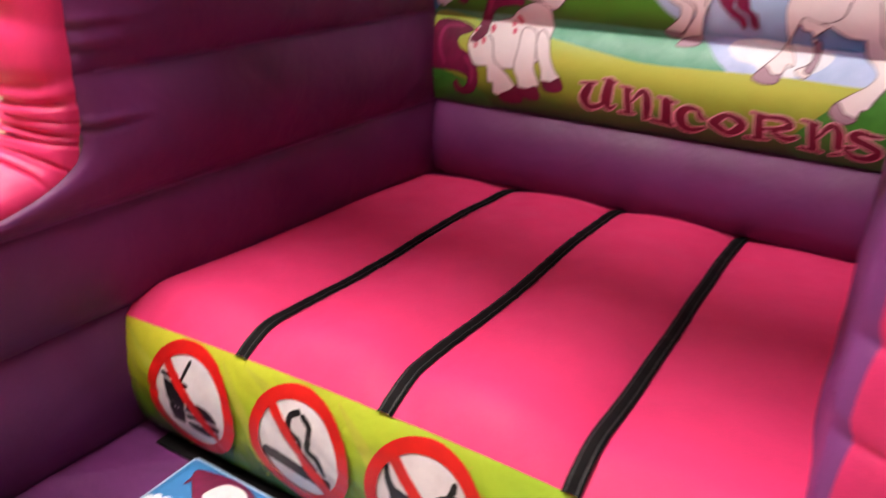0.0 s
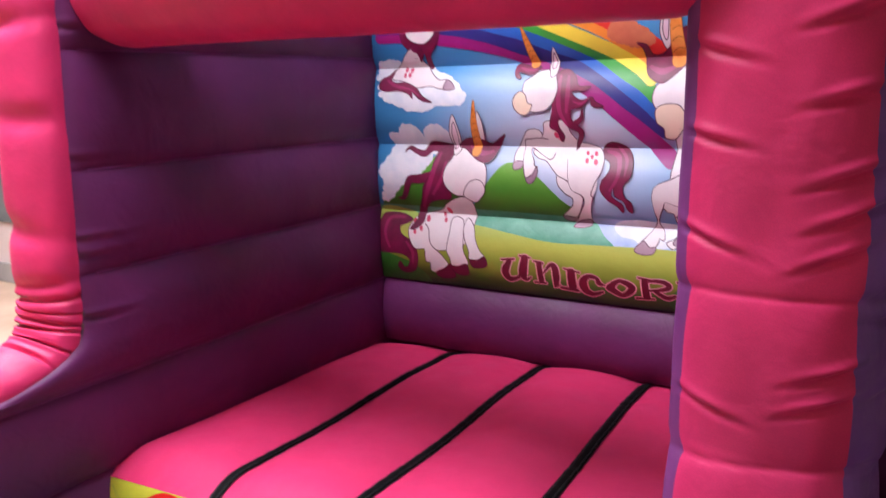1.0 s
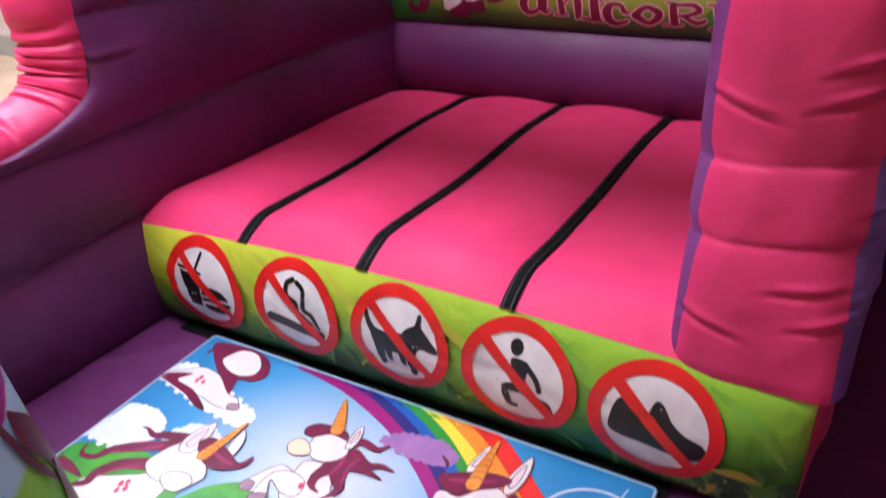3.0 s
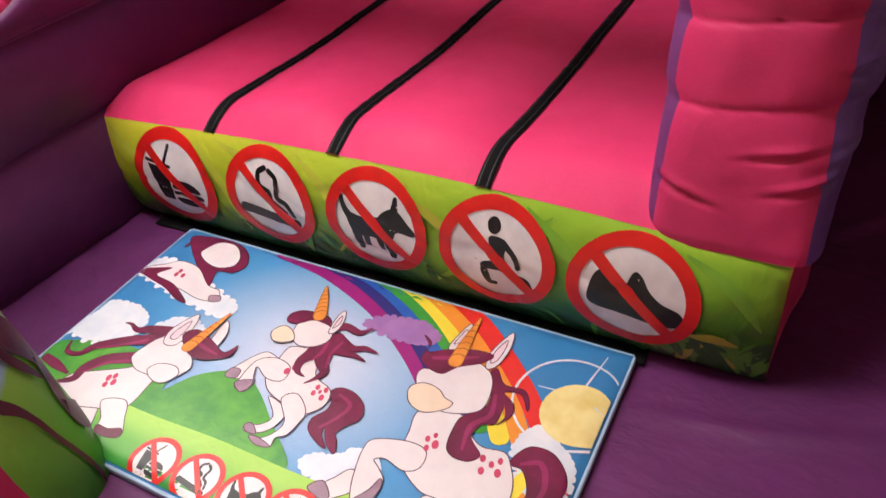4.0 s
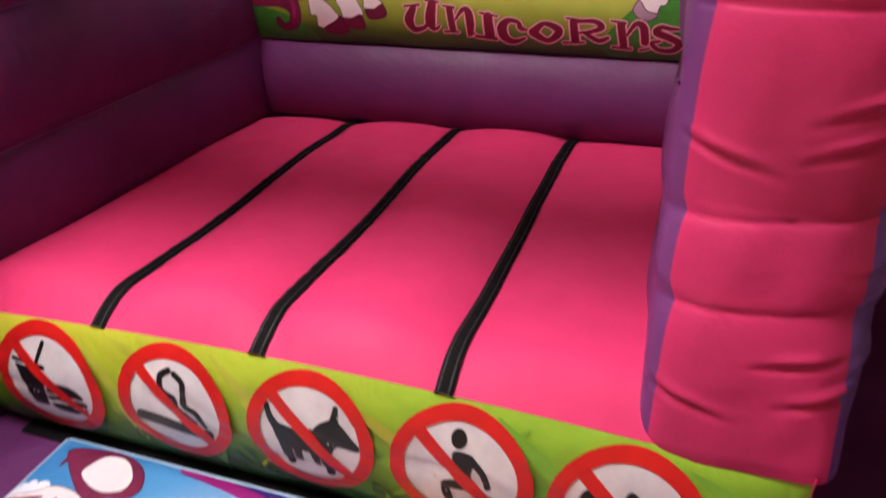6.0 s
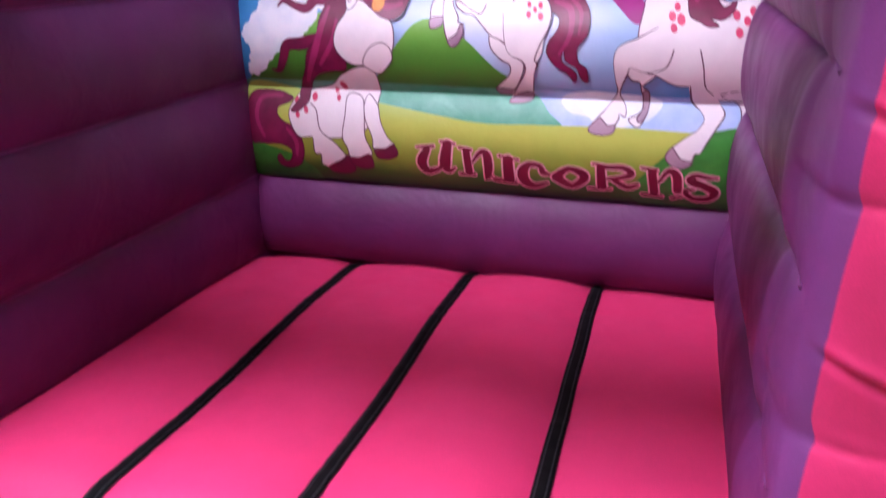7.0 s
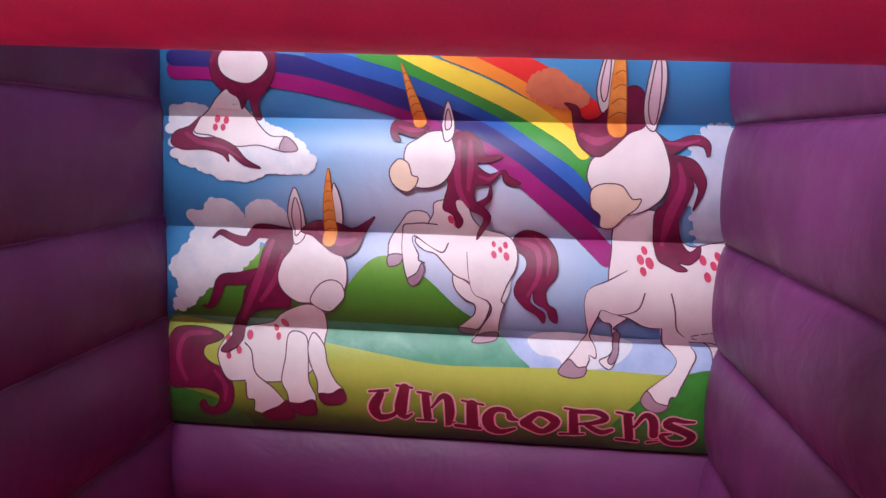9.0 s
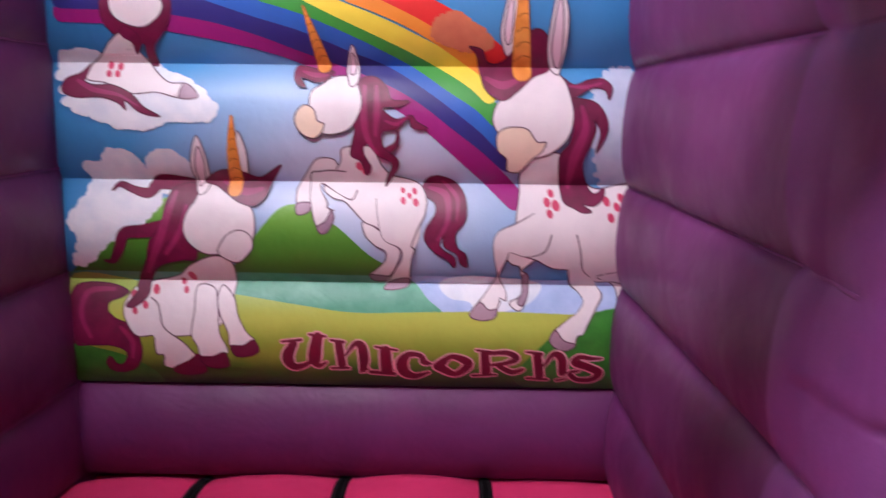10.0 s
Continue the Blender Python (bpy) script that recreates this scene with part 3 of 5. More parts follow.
RAIN = [ink("rainbow_" + k, c) for k, c in (("plum", "9c1c78"), ("navy", "2c2a78"), ("blue", "2a62b8"), ("green", "3c9c3c"), ("yellow", "f2dc46"), ("orange", "f09434"), ("red", "e6302c"))]
BLACK_INK, RED_INK, SIGN_WHITE = ink("black_ink", "141214", "1c1a1c"), ink("red_ink", "e0201c", "d01a18"), ink("sign_white_ink", "efe9ea", "dcd4d8")


def rim(points, w, n=6):
    """A thin closed line along a smooth outline."""
    ring = smooth_ring(points, n)
    m = len(ring)
    bm = bmesh.new()
    pairs = []
    for k in range(m):
        d = (ring[(k + 1) % m] - ring[k - 1]).normalized()
        s = Vector((-d.y, d.x)) * w
        pairs.append((bm.verts.new((ring[k].x + s.x, ring[k].y + s.y, 0)), bm.verts.new((ring[k].x - s.x, ring[k].y - s.y, 0))))
    for k in range(m):
        a, b = pairs[k - 1], pairs[k]
        bm.faces.new((a[0], a[1], b[1], b[0]))
    return bm


FILLS = {"pale": ("figure_shape", WHITE, OUTLINE), "plum": ("plum_shape", PLUM, PLUM_DARK), "tip": ("tip_shape", HOOF, OUTLINE), "dark_tip": ("tip_shape", HOOF_DARK, PLUM_DARK), "buff": ("beige_shape", BEIGE, OUTLINE), "blush": ("inner_shape", INNER, OUTLINE), "bare": ("figure_shape", WHITE, None)}
LAYER = 0.0004


def orange_cone(pr, h, p):
    """A ringed, tapering cone."""
    pr.lay("cone_outline", stroke(*p, grow=0.002), h, HORN_LINE)
    pr.lay("orange_cone", stroke(*p), h + LAYER, HORN)
    a, b = Vector(p[0]), Vector(p[-1])
    d = Vector((b.x - a.x, b.y - a.y)).normalized()
    for k in range(1, 7):
        q = a.lerp(b, k / 7.2)
        w = q.z * 1.05
        pr.lay("cone_ring", stroke((q.x - d.y * w - d.x * w * 0.4, q.y + d.x * w - d.y * w * 0.4, 0.0013), (q.x + d.x * w * 0.25, q.y + d.y * w * 0.25, 0.0013), (q.x + d.y * w, q.y - d.x * w, 0.0013), n=4), h + 2 * LAYER, HORN_LINE)


def sketch(pr, h, shapes, line, slim=1.0):
    """A printed figure of plain outlined shapes, laid one over another."""
    for kind, p in shapes:
        if kind in ("lock", "rose"):
            p = [(x, y, w * slim) for x, y, w in p]
        if kind in FILLS:
            name, fill, edge = FILLS[kind]
            pr.lay(name, blob(*p), h, fill)
            if edge:
                pr.lay("ink_line", rim(p, line), h + LAYER, edge)
        elif kind == "line":
            pr.lay("ink_line", stroke(*p), h, OUTLINE)
        elif kind == "lock":
            pr.lay("plum_lock", stroke(*p, grow=line * 1.2), h, PLUM_DARK)
            pr.lay("plum_lock", stroke(*p), h + LAYER, PLUM)
        elif kind == "rose":
            pr.lay("rose_lock", stroke(*p), h, PLUM_LIGHT)
        elif kind == "spot":
            x, y, r = p[0]
            pr.lay("spot", oval((x, y), r * 0.72, r * 1.05, 20), h, SPOT)
        elif kind == "horn":
            orange_cone(pr, h, p)
        h += (LAYER if kind in ("rose", "spot", "line", "bare") else 2 * LAYER)


def cloud_shape(points, r):
    """A cloud with a scalloped edge."""
    ring = smooth_ring(points, 3)
    puffs = random.Random(len(points))
    return join(blob(*points), *[oval((q.x, q.y), r * puffs.uniform(0.7, 1.25), r * puffs.uniform(0.6, 1.0), n=14) for q in ring])


# ---- the printed back banner ----
BAN = (0.098, 1.722, 0.667, 2.14)
banner_sky = sky_ink("banner_sky_ink", (1.0, 1.4, 1.28), 0.95, 0.62)
def sheet_shape(x0, x1, y0, y1):
    bm = bmesh.new()
    bm.faces.new([bm.verts.new(c) for c in ((x0, y0, 0), (x1, y0, 0), (x1, y1, 0), (x0, y1, 0))])
    return bm


pb = Printer(on_back, castle, BAN, 0.01, gain=0.18, wide=0.025, extra=[q + d for q in SEAMS[3:7] for d in (-0.005, -0.002, 0.002, 0.005)])
banner = pb.lay("back_banner", sheet_shape(*BAN), 0.0, banner_sky, "printed cloth banner of rainbow, meadow and pale figures")
pb.parent = banner
ARCS = [
    ((0.171, 1.713, 0.022), (0.302, 1.710, 0.023), (0.463, 1.694, 0.025), (0.620, 1.664, 0.022), (0.744, 1.634, 0.022), (0.864, 1.592, 0.024), (0.979, 1.550, 0.025), (1.059, 1.504, 0.027), (1.136, 1.452, 0.027), (1.213, 1.389, 0.028), (1.292, 1.322, 0.031), (1.387, 1.229, 0.028)),
    ((0.173, 1.748, 0.023), (0.386, 1.743, 0.024), (0.546, 1.727, 0.027), (0.686, 1.693, 0.028), (0.808, 1.651, 0.029), (0.930, 1.611, 0.030), (1.040, 1.568, 0.030), (1.135, 1.516, 0.030), (1.227, 1.450, 0.032), (1.303, 1.393, 0.032), (1.367, 1.339, 0.033)),
    ((0.562, 1.766, 0.018), (0.688, 1.731, 0.022), (0.811, 1.700, 0.026), (0.933, 1.653, 0.026), (1.040, 1.612, 0.025), (1.134, 1.558, 0.026), (1.218, 1.501, 0.027), (1.302, 1.439, 0.029), (1.348, 1.394, 0.029)),
    ((0.704, 1.765, 0.017), (0.812, 1.737, 0.020), (0.919, 1.696, 0.021), (1.025, 1.651, 0.023), (1.117, 1.604, 0.023), (1.210, 1.543, 0.024), (1.286, 1.496, 0.025), (1.331, 1.454, 0.025)),
    ((0.812, 1.770, 0.016), (0.904, 1.732, 0.021), (1.010, 1.689, 0.024), (1.101, 1.648, 0.024), (1.194, 1.601, 0.025), (1.271, 1.551, 0.024), (1.308, 1.514, 0.022)),
    ((0.934, 1.769, 0.020), (1.025, 1.739, 0.023), (1.116, 1.699, 0.023), (1.207, 1.648, 0.025), (1.286, 1.597, 0.026), (1.331, 1.559, 0.025)),
    ((1.025, 1.777, 0.023), (1.130, 1.736, 0.030), (1.213, 1.692, 0.032), (1.290, 1.644, 0.029), (1.337, 1.612, 0.027)),
]
for k, arc in enumerate(ARCS):
    pb.lay("rainbow_band", stroke(*arc, n=10), 0.0030 + 0.0003 * k, RAIN[k])
CLOUDS = [
    ((0.141, 1.587), (0.195, 1.610), (0.259, 1.599), (0.355, 1.594), (0.416, 1.562), (0.467, 1.541), (0.523, 1.508), (0.557, 1.460), (0.499, 1.445), (0.432, 1.446), (0.371, 1.424), (0.307, 1.432), (0.243, 1.455), (0.176, 1.485)),
    ((0.156, 1.034), (0.183, 1.108), (0.160, 1.156), (0.192, 1.209), (0.211, 1.269), (0.202, 1.304), (0.240, 1.305), (0.269, 1.344), (0.311, 1.337), (0.342, 1.296), (0.352, 1.257), (0.381, 1.213), (0.346, 1.163), (0.282, 1.128), (0.227, 1.094), (0.195, 1.060)),
    ((0.371, 1.278), (0.381, 1.324), (0.419, 1.344), (0.454, 1.326), (0.467, 1.281), (0.419, 1.247)),
]
for c in CLOUDS:
    pb.lay("cloud", cloud_shape(c, 0.022), 0.0052, CLOUD)
pb.lay("pale_cloud", cloud_shape(((1.586, 1.500), (1.626, 1.575), (1.685, 1.585), (1.720, 1.521), (1.720, 1.294), (1.634, 1.274), (1.594, 1.387)), 0.014), 0.0054, CLOUD_DIM)
pb.lay("hill", blob((0.132, 0.984), (0.164, 1.042), (0.227, 1.102), (0.307, 1.145), (0.371, 1.196), (0.419, 1.227), (0.467, 1.208), (0.531, 1.121), (0.595, 1.001), (0.371, 0.985)), 0.0056, HILL)
pb.lay("hill", blob((0.563, 0.984), (0.611, 1.050), (0.659, 1.117), (0.723, 1.193), (0.771, 1.211), (0.819, 1.199), (0.899, 1.147), (0.979, 1.072), (1.074, 0.991), (0.819, 0.968)), 0.0058, HILL)
pb.lay("lake", blob((1.042, 1.001), (1.266, 1.004), (1.506, 0.996), (1.746, 1.002), (1.746, 0.888), (1.426, 0.880), (1.154, 0.875), (1.090, 0.946)), 0.0058, LAKE)
pb.lay("cloud", blob((1.178, 0.973), (1.202, 0.998), (1.266, 1.009), (1.346, 1.004), (1.426, 0.997), (1.474, 0.976), (1.423, 0.925), (1.298, 0.901), (1.266, 0.932), (1.210, 0.942)), 0.0063, CLOUD)
pb.lay("teal_field", blob((0.116, 1.005), (0.339, 1.008), (0.627, 1.010), (0.883, 1.006), (1.074, 0.997), (1.146, 0.939), (1.178, 0.892), (0.947, 0.862), (0.627, 0.864), (0.116, 0.943)), 0.0066, TEAL)
pb.lay("meadow", blob((0.100, 0.975), (0.339, 0.971), (0.579, 0.947), (0.771, 0.921), (0.931, 0.902), (1.106, 0.904), (1.346, 0.909), (1.554, 0.905), (1.778, 0.902), (1.778, 0.629), (0.947, 0.599), (0.100, 0.568)), 0.0071, SHADED_MEADOW)
GREEN_FIELD = ink("green_field_ink", "3c8a30", "2f7428")
pb.lay("green_field", blob((1.40, 0.70), (1.45, 0.79), (1.57, 0.89), (1.73, 0.905), (1.73, 0.66), (1.5, 0.65)), 0.0084, GREEN_FIELD)
pb.lay("green_field", blob((0.09, 0.65), (0.09, 0.80), (0.2, 0.79), (0.3, 0.755), (0.36, 0.70), (0.34, 0.65)), 0.0084, GREEN_FIELD)
pb.lay("peach_cloud", cloud_shape(((1.168, 1.704), (1.212, 1.724), (1.249, 1.703), (1.287, 1.680), (1.309, 1.646), (1.253, 1.634), (1.200, 1.648), (1.161, 1.670)), 0.012), 0.0078, PEACH)
# pale shapes on the banner
BANNER_RESTER = [
    ("plum", ((0.292, 1.779), (0.277, 1.740), (0.281, 1.694), (0.302, 1.664), (0.331, 1.641), (0.327, 1.612), (0.350, 1.641), (0.348, 1.607), (0.378, 1.641), (0.380, 1.595), (0.402, 1.584), (0.404, 1.633), (0.445, 1.679), (0.464, 1.724), (0.461, 1.785), (0.433, 1.809), (0.319, 1.810))),
    ("pale", ((0.292, 1.649), (0.328, 1.664), (0.366, 1.610), (0.398, 1.571), (0.439, 1.539), (0.485, 1.536), (0.514, 1.511), (0.499, 1.495), (0.456, 1.500), (0.406, 1.512), (0.340, 1.508), (0.270, 1.535), (0.217, 1.544), (0.214, 1.578), (0.253, 1.610))),
    ("tip", ((0.479, 1.536), (0.506, 1.524), (0.520, 1.499), (0.470, 1.498))),
    ("plum", ((0.220, 1.590), (0.195, 1.562), (0.157, 1.545), (0.152, 1.513), (0.191, 1.496), (0.258, 1.497), (0.306, 1.483), (0.326, 1.464), (0.325, 1.488), (0.368, 1.457), (0.419, 1.448), (0.376, 1.472), (0.340, 1.507), (0.287, 1.530), (0.237, 1.530), (0.211, 1.541), (0.215, 1.562))),
    ("rose", ((0.192, 1.541, 0.005), (0.239, 1.517, 0.007), (0.308, 1.503, 0.004), (0.359, 1.475, 0.002))),
    ("spot", ((0.274, 1.583, 0.011),)),
    ("spot", ((0.301, 1.580, 0.011),)),
    ("spot", ((0.274, 1.560, 0.010),)),
    ("spot", ((0.297, 1.560, 0.010),)),
    ("lock", ((0.337, 1.667, 0.015), (0.358, 1.649, 0.012), (0.353, 1.615, 0.002))),
    ("pale", ((0.301, 1.743), (0.318, 1.771), (0.370, 1.789), (0.422, 1.770), (0.444, 1.739), (0.432, 1.709), (0.390, 1.682), (0.348, 1.685), (0.312, 1.706))),
]
BANNER_SITTER = [
    ("plum", ((0.284, 0.950), (0.233, 0.968), (0.160, 0.971), (0.123, 0.954), (0.114, 0.887), (0.129, 0.803), (0.185, 0.799), (0.242, 0.798), (0.281, 0.778), (0.268, 0.742), (0.246, 0.737), (0.233, 0.762), (0.216, 0.745), (0.221, 0.718), (0.253, 0.707), (0.300, 0.725), (0.325, 0.773), (0.322, 0.821), (0.296, 0.859), (0.255, 0.877), (0.232, 0.899), (0.236, 0.922), (0.270, 0.935))),
    ("rose", ((0.242, 0.955, 0.005), (0.170, 0.947, 0.008), (0.155, 0.889, 0.008), (0.183, 0.824, 0.006))),
    ("rose", ((0.270, 0.853, 0.005), (0.301, 0.811, 0.008), (0.296, 0.760, 0.004))),
    ("pale", ((0.287, 0.939), (0.308, 0.965), (0.354, 0.978), (0.430, 0.998), (0.474, 1.034), (0.546, 1.063), (0.593, 1.038), (0.591, 0.956), (0.588, 0.905), (0.569, 0.876), (0.524, 0.839), (0.476, 0.833), (0.425, 0.829), (0.365, 0.830), (0.313, 0.829), (0.283, 0.874), (0.275, 0.909))),
    ("bare", ((0.368, 0.919), (0.391, 0.858), (0.450, 0.810), (0.497, 0.751), (0.500, 0.716), (0.464, 0.707), (0.418, 0.722), (0.383, 0.737), (0.387, 0.770), (0.367, 0.775), (0.365, 0.823), (0.353, 0.864), (0.345, 0.911))),
    ("line", ((0.352, 0.934, 0.002), (0.376, 0.912, 0.002), (0.394, 0.853, 0.002), (0.450, 0.810, 0.002), (0.497, 0.751, 0.002))),
    ("line", ((0.383, 0.737, 0.002), (0.387, 0.770, 0.002), (0.367, 0.775, 0.002), (0.365, 0.823, 0.002))),
    ("dark_tip", ((0.409, 0.726), (0.458, 0.753), (0.491, 0.774), (0.504, 0.719), (0.463, 0.702), (0.420, 0.706))),
    ("pale", ((0.482, 0.966), (0.480, 0.901), (0.473, 0.836), (0.489, 0.799), (0.499, 0.767), (0.562, 0.774), (0.574, 0.793), (0.554, 0.840), (0.548, 0.903), (0.532, 0.960))),
    ("dark_tip", ((0.493, 0.766), (0.528, 0.768), (0.566, 0.781), (0.572, 0.737), (0.537, 0.727), (0.504, 0.738))),
    ("pale", ((0.591, 0.937), (0.606, 0.890), (0.632, 0.843), (0.655, 0.817), (0.611, 0.798), (0.581, 0.804), (0.578, 0.841), (0.552, 0.896), (0.543, 0.940), (0.555, 0.969))),
    ("dark_tip", ((0.584, 0.802), (0.619, 0.804), (0.650, 0.821), (0.664, 0.790), (0.640, 0.772), (0.596, 0.770))),
    ("spot", ((0.440, 0.979, 0.010),)),
    ("spot", ((0.469, 0.996, 0.015),)),
    ("spot", ((0.451, 0.956, 0.010),)),
    ("spot", ((0.309, 0.899, 0.010),)),
    ("spot", ((0.338, 0.915, 0.011),)),
    ("spot", ((0.364, 0.956, 0.013),)),
    ("spot", ((0.302, 0.942, 0.012),)),
    ("lock", ((0.477, 1.258, 0.018), (0.395, 1.266, 0.019), (0.364, 1.237, 0.013), (0.320, 1.244, 0.008), (0.279, 1.258, 0.006), (0.261, 1.243, 0.002))),
    ("lock", ((0.414, 1.145, 0.020), (0.349, 1.132, 0.017), (0.302, 1.126, 0.015), (0.281, 1.082, 0.012), (0.257, 1.045, 0.008), (0.233, 1.044, 0.002))),
    ("plum", ((0.492, 1.261), (0.436, 1.253), (0.415, 1.216), (0.403, 1.153), (0.368, 1.102), (0.351, 1.048), (0.309, 0.979), (0.310, 0.951), (0.283, 0.913), (0.309, 0.910), (0.344, 0.941), (0.348, 0.983), (0.388, 1.030), (0.451, 1.048), (0.494, 1.053), (0.503, 1.123), (0.514, 1.203))),
    ("rose", ((0.440, 1.239, 0.005), (0.423, 1.185, 0.010), (0.395, 1.103, 0.011), (0.347, 1.008, 0.006))),
    ("rose", ((0.472, 1.202, 0.005), (0.459, 1.138, 0.008), (0.412, 1.069, 0.006))),
    ("pale", ((0.506, 1.247), (0.534, 1.262), (0.607, 1.242), (0.654, 1.198), (0.665, 1.160), (0.658, 1.111), (0.620, 1.054), (0.571, 1.067), (0.521, 1.069), (0.482, 1.097), (0.464, 1.138), (0.474, 1.186), (0.495, 1.217))),
    ("pale", ((0.557, 1.077), (0.583, 1.122), (0.619, 1.139), (0.649, 1.127), (0.658, 1.094), (0.639, 1.066), (0.610, 1.043), (0.578, 1.053))),
    ("pale", ((0.501, 1.237), (0.486, 1.314), (0.514, 1.398), (0.533, 1.341), (0.533, 1.279), (0.526, 1.245))),
    ("blush", ((0.500, 1.259), (0.498, 1.315), (0.515, 1.369), (0.525, 1.324), (0.515, 1.268))),
    ("pale", ((0.614, 1.270), (0.617, 1.351), (0.627, 1.412), (0.646, 1.359), (0.641, 1.285))),
    ("plum", ((0.516, 1.270), (0.567, 1.302), (0.624, 1.299), (0.670, 1.282), (0.714, 1.305), (0.739, 1.318), (0.704, 1.265), (0.692, 1.229), (0.662, 1.206), (0.620, 1.214), (0.583, 1.237), (0.553, 1.257))),
    ("rose", ((0.572, 1.269, 0.005), (0.632, 1.243, 0.010), (0.680, 1.251, 0.005))),
    ("horn", ((0.604, 1.249, 0.019), (0.609, 1.351, 0.014), (0.613, 1.450, 0.002))),
]
